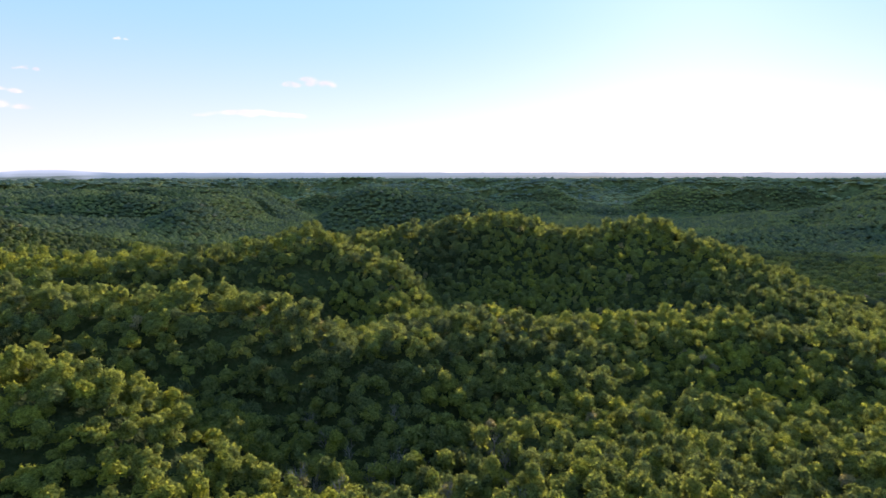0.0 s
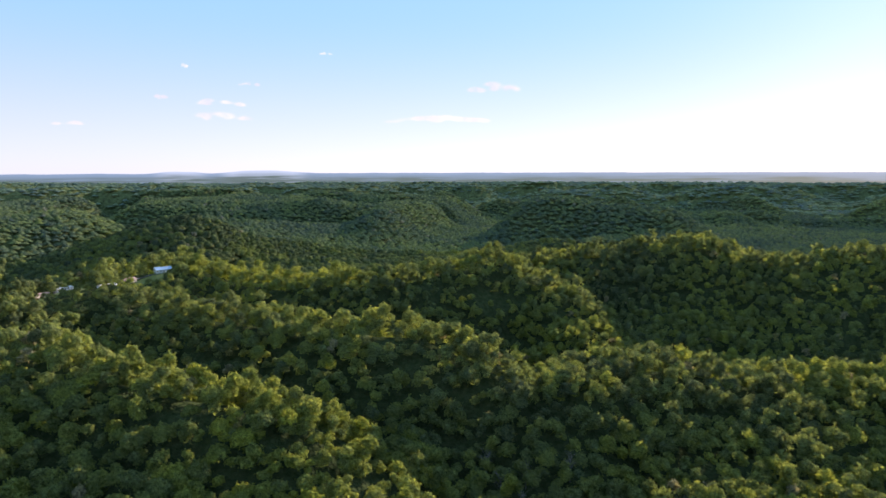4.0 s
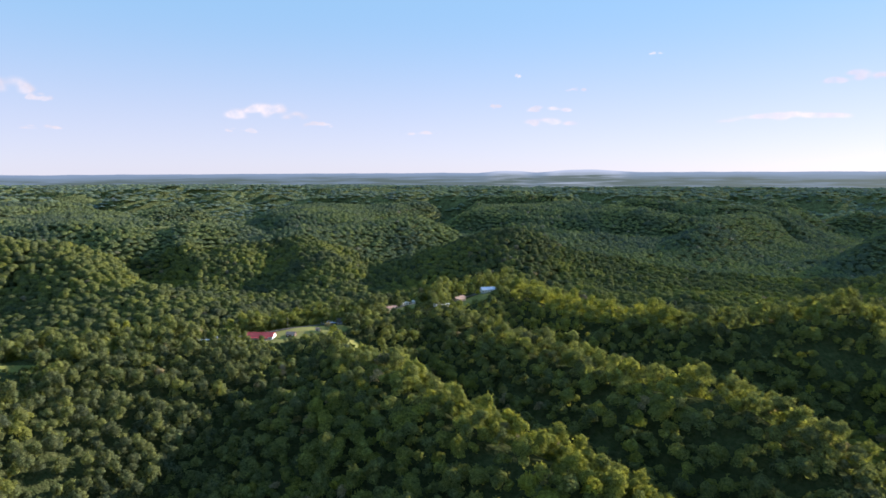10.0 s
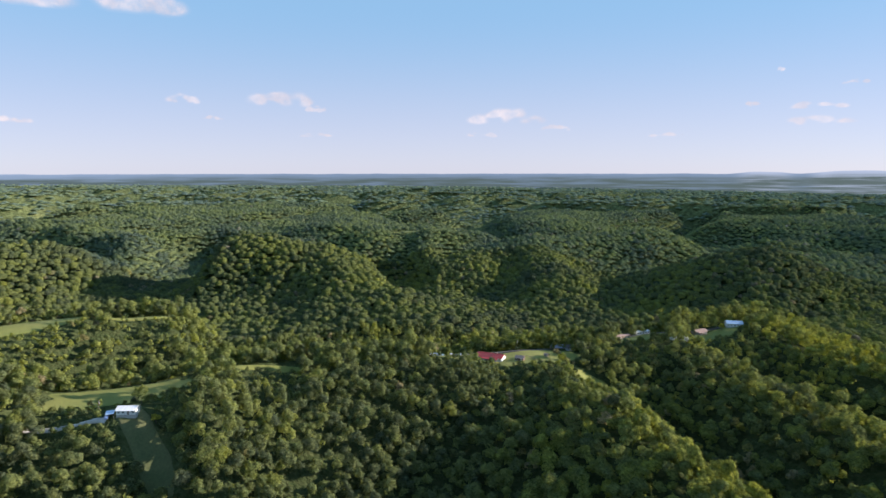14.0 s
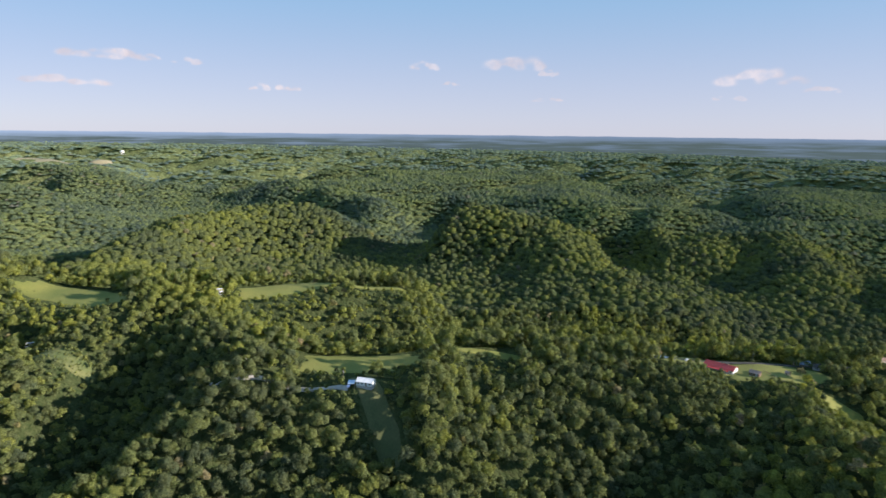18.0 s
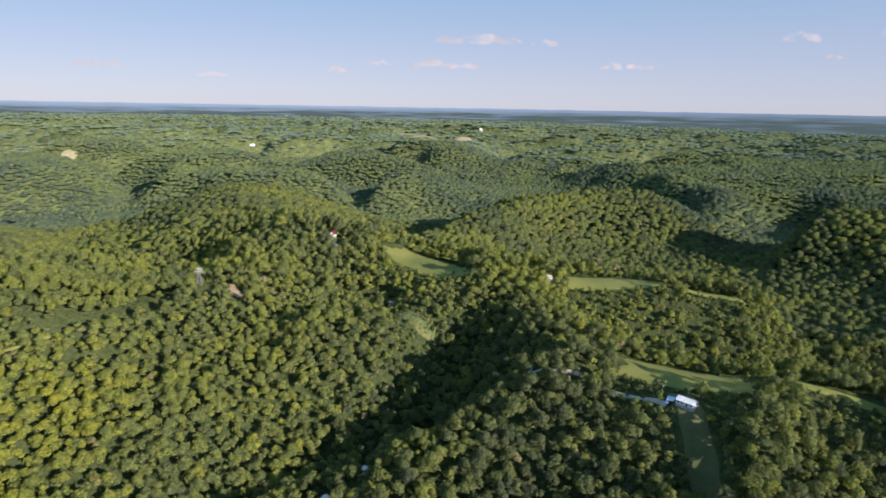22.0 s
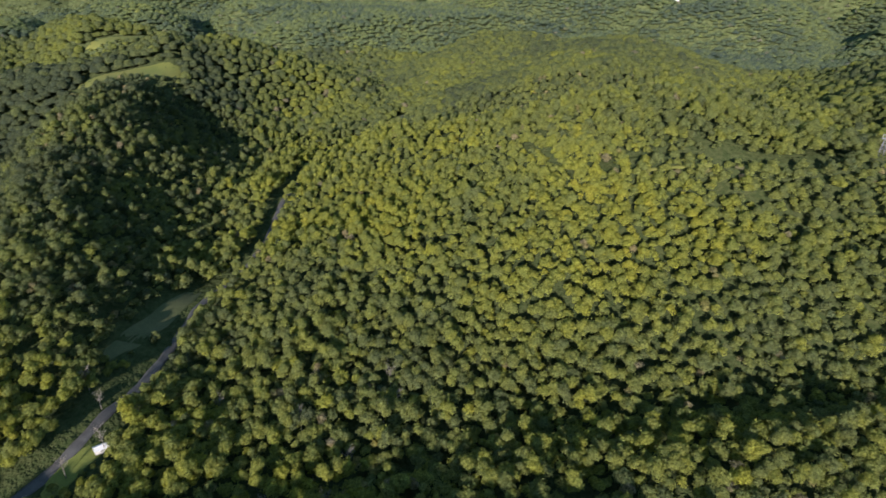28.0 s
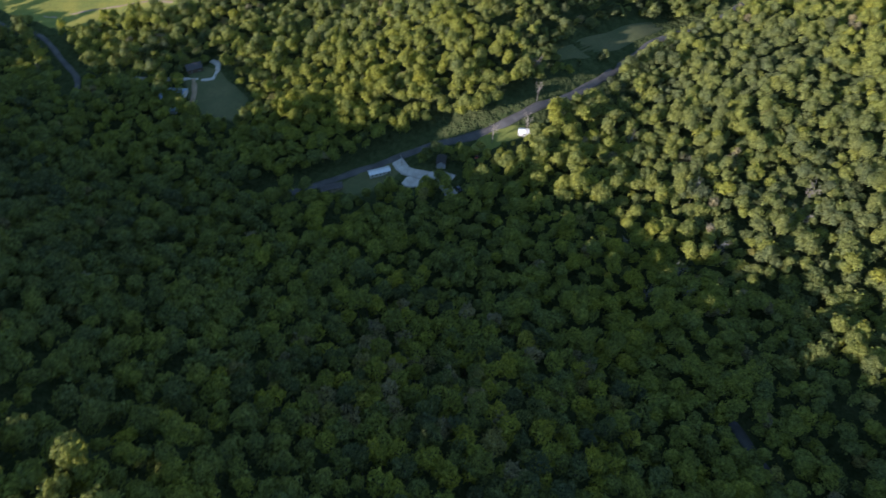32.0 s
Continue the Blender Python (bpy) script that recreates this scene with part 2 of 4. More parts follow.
TAN_FIELD = plain("tan_field", (0.20, 0.19, 0.10), (0.28, 0.25, 0.15), 0.01, 0.95, fine=0.1)
DIRT = plain("bare_earth", (0.24, 0.17, 0.10), (0.32, 0.24, 0.16), 0.15, 0.95, bump=0.1)
GRAVEL = plain("pale_gravel", (0.36, 0.34, 0.31), (0.50, 0.48, 0.45), 0.2, 0.95, bump=0.04, fine=3.0)
ASPHALT = plain("worn_asphalt", (0.055, 0.055, 0.056), (0.10, 0.10, 0.098), 0.15, 0.85, bump=0.01, fine=4.0)

# ---------------------------------------------------------------- building helpers
def np_mesh(name, verts, tris, material, tone=None, flat=True, lean=None):
    me = bpy.data.meshes.new(name)
    verts, tris = np.asarray(verts, np.float32), np.asarray(tris, np.int32)
    n, k = len(tris), tris.shape[1]
    me.vertices.add(len(verts))
    me.vertices.foreach_set("co", verts.ravel())
    me.loops.add(n * k)
    me.loops.foreach_set("vertex_index", tris.ravel())
    me.polygons.add(n)
    me.polygons.foreach_set("loop_start", np.arange(n, dtype=np.int32) * k)
    me.polygons.foreach_set("use_smooth", np.full(n, not flat))
    if tone is not None:
        me.attributes.new("tone", "FLOAT", "FACE").data.foreach_set("value", np.asarray(tone, np.float32))
    if lean is not None:
        me.attributes.new("lean", "FLOAT_VECTOR", "POINT").data.foreach_set("vector", np.asarray(lean, np.float32).ravel())
    me.update(calc_edges=True)
    me.materials.append(material)
    return me


def ico(level):
    bm = bmesh.new()
    bmesh.ops.create_icosphere(bm, subdivisions=level, radius=1.0)
    v = np.array([p.co[:] for p in bm.verts])
    f = np.array([[p.index for p in q.verts] for q in bm.faces])
    bm.free()
    return v, f


def part(name, bm, material, parent, label=""):
    me = bpy.data.meshes.new(name)
    bm.to_mesh(me)
    bm.free()
    me.materials.append(material)
    ob = new(name, me)
    if parent is not None:
        ob.parent = parent
    return tagged(ob, label)


# open ground in the woods: x, y, half length, half width, turn in degrees
CLEARINGS = []


def clearing(x, y, a, b, turn=0.0, power=4.0, edge=True):
    CLEARINGS.append((x, y, a, b, radians(turn), power, edge))


def open_ground(x, y, margin=0.0, edged=False):
    """True where no tree stands."""
    hit = np.zeros(np.shape(x), bool)
    for cx, cy, a, b, turn, power, edge in CLEARINGS:
        if edged and edge != edged:
            continue
        u = (x - cx) * math.cos(turn) + (y - cy) * math.sin(turn)
        v = -(x - cx) * math.sin(turn) + (y - cy) * math.cos(turn)
        hit |= (np.abs(u) / (a + margin)) ** power + (np.abs(v) / (b + margin)) ** power < 1
    return hit


ROADS = []


def along(points, step=6.0):
    """A smooth line through points in plan, cut into even steps."""
    p = np.array(points, float)
    p = np.vstack([2 * p[0] - p[1], p, 2 * p[-1] - p[-2]])
    out = []
    for i in range(1, len(p) - 2):
        n = max(2, int(np.hypot(*(p[i + 1] - p[i])) / step))
        for s in np.arange(n) / n:
            out.append(0.5 * (2 * p[i] + (p[i + 1] - p[i - 1]) * s + (2 * p[i - 1] - 5 * p[i] + 4 * p[i + 1] - p[i + 2]) * s * s
                              + (3 * p[i] - p[i - 1] - 3 * p[i + 1] + p[i + 2]) * s ** 3))
    return np.array(out + [p[-2]])


def road(name, points, width, material, label, clear=3.0, lift=0.35):
    line = along(points)
    ROADS.append((line, width / 2 + clear))
    step = np.gradient(line, axis=0)
    side = np.stack([-step[:, 1], step[:, 0]], 1) / np.hypot(*step.T)[:, None]
    verts, quads = [], []
    for i, (p, q) in enumerate(zip(line, side)):
        edge = width / 2 * (1 + 0.12 * math.sin(i * 1.7))
        for k in (-1, -0.4, 0.4, 1):
            xy = p + q * edge * k
            verts.append((*xy, float(ground_z(*xy)) + lift - (0.12 if abs(k) == 1 else 0)))
        verts.append((*(p + q * edge), verts[-1][2] - 0.6))
        verts.append((*(p - q * edge), verts[-5][2] - 0.6))
        if i:
            a = 6 * i
            for k in range(3):
                quads.append((a - 6 + k, a - 5 + k, a + 1 + k, a + k))
            quads += [(a - 3, a - 2, a + 4, a + 3), (a - 1, a - 6, a, a + 5)]
    ob = new(name, np_mesh(name, verts, quads, material, flat=False))
    return tagged(ob, label, "road", kind="structure")


def on_road(x, y):
    hit = np.zeros(np.shape(x), bool)
    for line, half in ROADS:
        near = (x > line[:, 0].min() - 15) & (x < line[:, 0].max() + 15) & (y > line[:, 1].min() - 15) & (y < line[:, 1].max() + 15)
        idx = np.where(near)[0]
        if len(idx):
            d = np.hypot(x[idx][:, None] - line[:, 0], y[idx][:, None] - line[:, 1]).min(1)
            hit[idx] |= d < half
    return hit


def turf(name, x, y, a, b, turn, material, label, power=4.0, lift=0.3, edge=True):
    """A patch of open grass that follows the ground, and keeps the trees off."""
    clearing(x, y, a, b, turn, power, edge)
    c, s = math.cos(radians(turn)), math.sin(radians(turn))
    rings, spokes = 10, 56
    verts, quads = [], []
    for i in range(rings + 1):
        for j in range(spokes):
            t = 2 * math.pi * j / spokes
            ct, st = math.cos(t), math.sin(t)
            r = (abs(ct) ** power + abs(st) ** power) ** (-1 / power) * (1.06 + 0.07 * math.sin(3 * t + x) + 0.05 * math.sin(5 * t + y) + 0.04 * math.sin(11 * t + 2 * x))
            k = max(i / rings, 0.01)
            u, v = a * r * k * ct, b * r * k * st
            verts.append((x + u * c - v * s, y + u * s + v * c))
            if i:
                p, q = (i - 1) * spokes, i * spokes
                n = (j + 1) % spokes
                quads.append((p + j, q + j, q + n, p + n))
    xy = np.array(verts)
    z = ground_z(xy[:, 0], xy[:, 1]) + lift
    z[-spokes:] -= 0.8
    ob = new(name, np_mesh(name, np.column_stack([xy, z]), quads, material, flat=False))
    return tagged(ob, label, "grass field", kind="structure")

# ---------------------------------------------------------------- lie of the land
def hashed(ix, iy, seed):
    h = np.sin(ix * 127.1 + iy * 311.7 + seed * 74.7) * 43758.5453
    return h - np.floor(h)


def value_noise(x, y, seed):
    ix, iy = np.floor(x), np.floor(y)
    fx, fy = x - ix, y - iy
    fx, fy = fx * fx * (3 - 2 * fx), fy * fy * (3 - 2 * fy)
    a, b = hashed(ix, iy, seed), hashed(ix + 1, iy, seed)
    c, d = hashed(ix, iy + 1, seed), hashed(ix + 1, iy + 1, seed)
    return (a * (1 - fx) + b * fx) * (1 - fy) + (c * (1 - fx) + d * fx) * fy


def smooth(a, b, v):
    s = np.clip((v - a) / (b - a), 0, 1)
    return s * s * (3 - 2 * s)


FLOOR = -154.0  # the valley floors
RIDGES = []


def ridge(width, *crest):
    """A ridge of that half width along the crest, of points x, y and the height of the ground."""
    RIDGES.append((width, crest))


ridge(95, (-480, 760, -125), (-453, 545, -84), (-450, 340, -79), (-460, 230, -79), (-430, 60, -71), (-440, -60, -69),
      (-560, -150, -60), (-590, -300, -48), (-600, -420, -40), (-700, -560, -60))
ridge(50, (-450, 300, -82), (-240, 260, -86), (-150, 260, -98), (-107, 232, -132), (-40, 222, -146))
ridge(55, (-450, 440, -84), (-227, 390, -90), (-135, 395, -88), (-50, 372, -112), (10, 440, -108), (93, 473, -130), (186, 501, -128), (320, 480, -138))
ridge(66, (-453, 545, -84), (-340, 548, -88), (-223, 555, -87), (-133, 650, -77), (-70, 630, -104), (-41, 577, -130))
ridge(100, (-150, 740, -112), (-92, 796, -98), (-1, 797, -75), (87, 797, -70), (134, 790, -86), (175, 772, -87), (223, 765, -76), (255, 760, -74), (286, 738, -91), (309, 695, -110), (331, 641, -123), (420, 600, -150))
ridge(150, (-320, 1488, -143), (-239, 1584, -112), (-143, 1615, -74), (-30, 1621, -78), (96, 1639, -73), (179, 1632, -96), (260, 1621, -128))
ridge(150, (-1135, 1649, -93), (-988, 1683, -81), (-825, 1691, -70), (-717, 1707, -81), (-585, 1651, -117), (-458, 1587, -143))
ridge(120, (-841, 871, -107), (-788, 906, -84), (-741, 945, -70), (-695, 985, -68), (-651, 1009, -80), (-589, 1000, -104), (-509, 965, -112), (-423, 918, -128))
ridge(125, (-1176, 641, -100), (-1196, 748, -85), (-1191, 896, -80), (-1168, 1050, -70), (-1145, 1105, -68), (-1095, 1154, -94), (-1054, 1191, -130))
ridge(118, (-1256, 119, -81), (-1198, 182, -50), (-1157, 243, -57), (-1135, 298, -67), (-1052, 334, -90), (-958, 361, -111), (-867, 375, -128))
ridge(130, (-1561, 408, -62), (-1385, 533, -64), (-1330, 636, -67), (-1330, 724, -74))
ridge(80, (-1190, 800, -86), (-1050, 730, -104), (-934, 678, -122))
ridge(55, (-1320, 610, -69), (-1218, 544, -99), (-1132, 465, -127))
ridge(95, (-872, -365, -99), (-1001, -366, -84), (-1169, -338, -71), (-1308, -235, -64), (-1345, -150, -66), (-1375, -75, -82), (-1365, -35, -110))
ridge(110, (-1764, -139, -61), (-1620, -32, -66), (-1440, 52, -82))
ridge(100, (-1416, 272, -89), (-1443, 420, -87), (-1344, 467, -97))
ridge(70, (-615, -310, -46), (-605, -245, -50), (-608, -190, -50), (-640, -80, -48), (-655, 20, -56))
ridge(60, (-470, -50, -66), (-465, 40, -67), (-485, 120, -70))
ridge(125, (-600, -390, -45), (-400, -390, -50), (-310, -450, -44), (-190, -430, -80), (-110, -480, -108), (-60, -570, -130))
ridge(190, (-310, -520, -48), (-400, -590, -58), (-380, -850, -60), (-500, -1050, -70))
ridge(110, (-310, -520, -50), (-150, -660, -92))
ridge(200, (-650, -480, -50), (-784, -662, -50), (-1000, -850, -60))
ridge(70, (-560, -200, -60), (-430, -262, -70), (-360, -310, -92), (-280, -330, -98))
ridge(42, (-430, -80, -67), (-360, -120, -96), (-310, -190, -125), (-220, -200, -132), (-110, -205, -138))
ridge(46, (-410, 0, -70), (-360, -6, -98), (-300, 10, -122), (-220, 30, -138))
ridge(104, (-240, 100, -124), (-170, 75, -106), (-110, 55, -86), (-50, 42, -68), (20, 34, -68), (110, 34, -65), (200, 36, -64), (330, 48, -67), (420, 52, -64), (470, 60, -82), (580, 90, -100))
ridge(74, (150, -295, -134), (172, -345, -106), (200, -475, -88), (215, -700, -66), (222, -800, -60), (200, -900, -46), (120, -1000, -48), (-40, -1070, -120))
ridge(80, (200, -895, -48), (300, -872, -62), (400, -900, -80))
ridge(90, (235, -1120, -62), (350, -1160, -40), (430, -1240, -50))
ridge(120, (560, -420, -90), (700, -700, -70), (600, -1000, -80))
ridge(62, (-455, 230, -80), (-340, 226, -103), (-190, 210, -118), (-120, 190, -136))
ridge(45, (75, 455, -130), (52, 314, -142), (42, 210, -150))
# added rise, there to lift trees that shade the white house lawn
ridge(34, (-430, 48, -65), (-388, 42, -71), (-350, 40, -88))

# valleys cut between them: half width and a line in plan
VALLEYS = [(84, [(-1010, -70), (-1095, -5), (-1230, 45), (-1390, 95), (-1560, 150)]), (55, [(-960, 430), (-1090, 445), (-1200, 470)]), (150, [(-532, 981), (-438, 1112), (-385, 1289), (-427, 1638), (-412, 1921)]), (170, [(271, 1454), (530, 2185), (772, 2901)])]

# ground levelled for lawns and fields: x, y, reach, height
LEVELS = [(-448, 303, 44, -80), (-472, 256, 34, -80), (-458, 430, 40, -81), (-440, 505, 46, -82), (-456, -3, 46, -70), (-588, -256, 58, -50), (-632, -80, 54, -56), (224, -850, 58, -60), (300, -1128, 60, -54)]


def rim_eye(x, y):
    """The least height from which the land on that side is seen."""
    a = np.degrees(np.arctan2(-x, y))
    a = np.where(a < -110, a + 360, a)
    return np.interp(a, [-110, -60, 34, 48, 58, 64, 79, 95, 101, 112, 119, 132, 149, 200, 250], [0, 0, 0, 19, 31, 38, 53, 68, 76, 90, 96, 104, 104, 100, 40])


def ground_z(x, y):
    x, y = np.asarray(x, float), np.asarray(y, float)
    r = np.hypot(x, y)
    total = np.zeros_like(x)
    for width, crest in RIDGES:
        best, top = np.full_like(x, 1e9), np.zeros_like(x)
        for (ax, ay, az), (bx, by, bz) in zip(crest, crest[1:]):
            ux, uy = bx - ax, by - ay
            s = np.clip(((x - ax) * ux + (y - ay) * uy) / (ux * ux + uy * uy), 0, 1)
            d = np.hypot(x - ax - s * ux, y - ay - s * uy)
            nearer = d < best
            best, top = np.where(nearer, d, best), np.where(nearer, az + s * (bz - az) - FLOOR, top)
        wobble = width * (0.8 + 0.4 * value_noise(x / 90, y / 90, 3))
        total += (top * np.exp(-(best / wobble) ** 2)) ** 5
    d = np.clip(r, 2300, None)
    true = 2300 * (26000 / 2300) ** np.clip((d - 2300) / 2500, 0, 1)
    u, v = x * true / d, y * true / d
    # farther off, a plateau cut by hollows, ridge after ridge to the horizon
    wu, wv = u + 190 * (value_noise(u / 420, v / 420, 15) - 0.5), v + 190 * (value_noise(u / 420, v / 420, 16) - 0.5)
    n1 = np.abs(2 * value_noise((wu * 0.8 + wv * 0.6) / 640, (wv * 0.8 - wu * 0.6) / 640, 11) - 1)
    n2 = np.abs(2 * value_noise((wu * 0.6 - wv * 0.8) / 310 + 7, (wv * 0.6 + wu * 0.8) / 310, 12) - 1)
    hollow = np.maximum(np.exp(-(n1 / 0.26) ** 2), 0.85 * np.exp(-(n2 / 0.32) ** 2))
    far = (96 + 14 * smooth(200, -700, y)) * (1 - hollow) * (0.8 + 0.4 * value_noise(wu / 800, wv / 800, 17)) * smooth(1150, 1750, r + 250 * smooth(100, -500, y))
    total += np.clip(far, 0, None) ** 5
    rise = total ** 0.2
    for width, line in VALLEYS:
        best = np.full_like(x, 1e9)
        for (ax, ay), (bx, by) in zip(line, line[1:]):
            ux, uy = bx - ax, by - ay
            s = np.clip(((x - ax) * ux + (y - ay) * uy) / (ux * ux + uy * uy), 0, 1)
            best = np.minimum(best, np.hypot(x - ax - s * ux, y - ay - s * uy))
        rise = rise * (1 - 0.9 * np.exp(-(best / width) ** 4))
    z = FLOOR + rise - 11 * smooth(250, 400, y) * np.exp(-rise / 20)
    z += (value_noise(x / 60, y / 60, 5) - 0.5) * 9 + (value_noise(x / 23, y / 23, 6) - 0.5) * 3
    for lx, ly, reach, height in LEVELS:
        z = z + (height - z) * 0.8 * np.exp(-(np.hypot(x - lx, y - ly) / reach) ** 4)
    # past two kilometres and more the sheet draws the far land together up to the horizon
    eye = rim_eye(x, y)
    drawn = eye - d * (eye - z) / true - d * 0.011 * smooth(2400, 4800, d)
    return np.where(r > 2300, drawn, z)

# ---------------------------------------------------------------- fields, lawns, roads
turf("hilltop_field", -456, -4, 43, 18, 90, GRASS, "open mown field on the ridge behind the white house")
turf("field_strip", -467, 82, 36, 4, 90, GRASS, "narrow grass strip between the woods and the ridge")
# tree shade on this lawn is put into its darker grass
turf("lawn", -392, 7, 36, 8, 22, SHADED_GRASS, "lawn sloping down in front of the white house", 3.0, edge=False)
turf("hilltop_field", -588, -256, 54, 19, 69, GRASS, "smooth green hilltop field edged by woods", 2.6)
turf("hilltop_field", -632, -80, 48, 17, 118, GRASS, "smooth green hilltop field beyond the woods", 2.4)
turf("field_strip", -648, 8, 26, 5, 95, GRASS, "narrow strip of grass along the edge of the woods")
turf("brushy_clearing", -493, -226, 26, 9, 74, BRUSH, "brushy yellow-green clearing in the woods", 2.4)
turf("lawn", -445, 303, 36, 18, 78, GRASS, "lawn beside the red-roofed house", 3.0)
turf("lawn", -474, 254, 30, 15, 40, GRASS, "rough lawn around the sheds on the ridge", 3.0)
turf("lawn", -402, 326, 14, 8, 60, GRASS, "small grass clearing below the lawn", 2.6)
turf("lawn", -458, 430, 30, 9, 92, GRASS, "lawns along the ridge road", 3.0)
turf("lawn", -440, 505, 40, 9, 96, GRASS, "garden lawns among ridge-top trees", 3.0)
turf("earth_scar", -372, -566, 17, 5, 60, DIRT, "bare reddish earth on a power-line clearing", 2.4)
turf("earth_scar", -440, -372, 12, 4, 62, DIRT, "bare brown earth on a power-line clearing", 2.4)
turf("brushy_clearing", -428, -395, 16, 9, 62, BRUSH, "cut brush under the power line", 2.4)
turf("dirt_clearing", -306, -190, 9, 7, 0, DIRT, "bare dirt yard around a cabin in the woods", 2.4)
turf("dirt_clearing", -346, -184, 7, 5, 0, DIRT, "small bare dirt yard in the woods", 2.4)
turf("hilltop_field", 224, -850, 62, 20, 18, GRASS, "pale green hilltop field on the far ridge", 2.6)
turf("hilltop_field", 300, -1128, 62, 12, 22, GRASS, "second pale green field behind the ridge", 2.6)
turf("hilltop_field", -1357, 588, 66, 11, 62, GRASS, "long thin field along a distant ridge", 2.6)
turf("valley_meadow", 102, -388, 54, 6.5, 71, SHADED_GRASS, "shaded meadow on the valley floor", 2.6, edge="steep")
turf("valley_meadow", -62, -832, 138, 15, 56, MEADOW, "narrow strip of bright meadow along the valley bottom", 3.0, edge="steep")
turf("valley_lawn", 113, -262, 19, 5, 58, GRASS, "lawn in front of the white valley shed", 3.0, edge="steep")
turf("yellow_meadow", 434, -270, 74, 27, 52, MEADOW, "sunlit meadow with yellow flowers on the valley floor", 3.0, edge=False)
turf("yellow_meadow", 545, -216, 110, 36, 8, MEADOW, "flat green meadow beside the valley road", 3.0, edge=False)
# valley lawns too are coloured dark for the shade they lie in
turf("farm_lawn", 298, -203, 33, 16, -20, SHADED_GRASS, "lawn around the metal-roofed farmhouse, shade painted into its grass", 2.4, edge="steep")
turf("valley_lawn", 160, -198, 22, 8, 70, SHADED_GRASS, "shaded strip of lawn around the valley homes", 2.6, edge="steep")
turf("gravel_yard", 137, -207, 6, 3.6, 20, GRAVEL, "pale gravel turning yard in the valley", 2.6, 0.5, edge="steep")
turf("distant_field", -980, -1880, 60, 26, 20, TAN_FIELD, "tan field around distant farm buildings", 2.6)
turf("distant_field", -1370, -1890, 45, 20, 0, TAN_FIELD, "small tan field far off among woods", 2.6)
turf("distant_field", -800, -1420, 40, 14, 10, GRASS, "small green field far off among woods", 2.6)
road("driveway", [(-404, -10), (-413, -22), (-421, -40), (-425, -62), (-421, -87), (-436, -104), (-446, -106)], 3.0, GRAVEL, "pale gravel driveway to the white house", 0.8)
road("ridge_road", [(-520, 190), (-492, 232), (-474, 276), (-462, 330), (-470, 400), (-462, 470), (-452, 560), (-470, 640)], 4.5, ASPHALT, "narrow road along the ridge past the houses", 0.0)
road("hill_road", [(-570, -350), (-600, -390), (-660, -440), (-750, -490), (-830, -560)], 4.5, GRAVEL, "pale country road on the wooded hill", 2.5)
road("valley_road", [(205, -150), (186, -172), (171, -196), (157, -217), (145, -232), (121, -262), (104, -302), (92, -345), (78, -420), (50, -486), (30, -600), (8, -717), (-44, -816), (-146, -949)], 5.0, ASPHALT, "narrow valley road between wooded slopes", 7.0)
road("driveway", [(155, -216), (146, -212), (136, -214), (124, -216), (112, -211)], 6.5, GRAVEL, "pale gravel drive forking off the valley road", 2.5, 0.7)
road("driveway", [(134, -214), (126, -221), (119, -222)], 4.5, GRAVEL, "short gravel spur beside the drive", 2.5, 0.75)
road("stream_bank", [(490, -200), (482, -207), (463, -233), (437, -258), (418, -268)], 4.0, DIRT, "bare brown stream bank across the meadow", 2.0)
road("driveway", [(361, -180), (338, -196), (321, -206), (312, -214), (322, -228), (332, -230)], 4.0, GRAVEL, "pale gravel drive curving to the farmhouse", 1.5)
road("driveway", [(322, -206), (310, -196), (298, -180), (288, -168)], 3.5, DIRT, "worn earth track beside the farmhouse", 1.5, 0.45)
road("farm_road", [(560, -176), (492, -174), (467, -182), (431, -174), (395, -164), (368, -146)], 4.0, ASPHALT, "pale road along the edge of the valley meadow", 7.0)
road("woods_road", [(-60, -166), (-74, -157), (-90, -149), (-112, -136), (-130, -118)], 4.0, ASPHALT, "short stretch of road glimpsed through the trees", 1.5)
road("power_line_track", [(-160, -462), (-205, -440), (-250, -420), (-300, -404), (-350, -392), (-395, -388)], 3.0, GRASS, "narrow grassy cut along a power line", 5.0)

turf("distant_field", -2570, -1165, 60, 150, 12, TAN_FIELD, "tan fields around far-off farm buildings", 2.6)

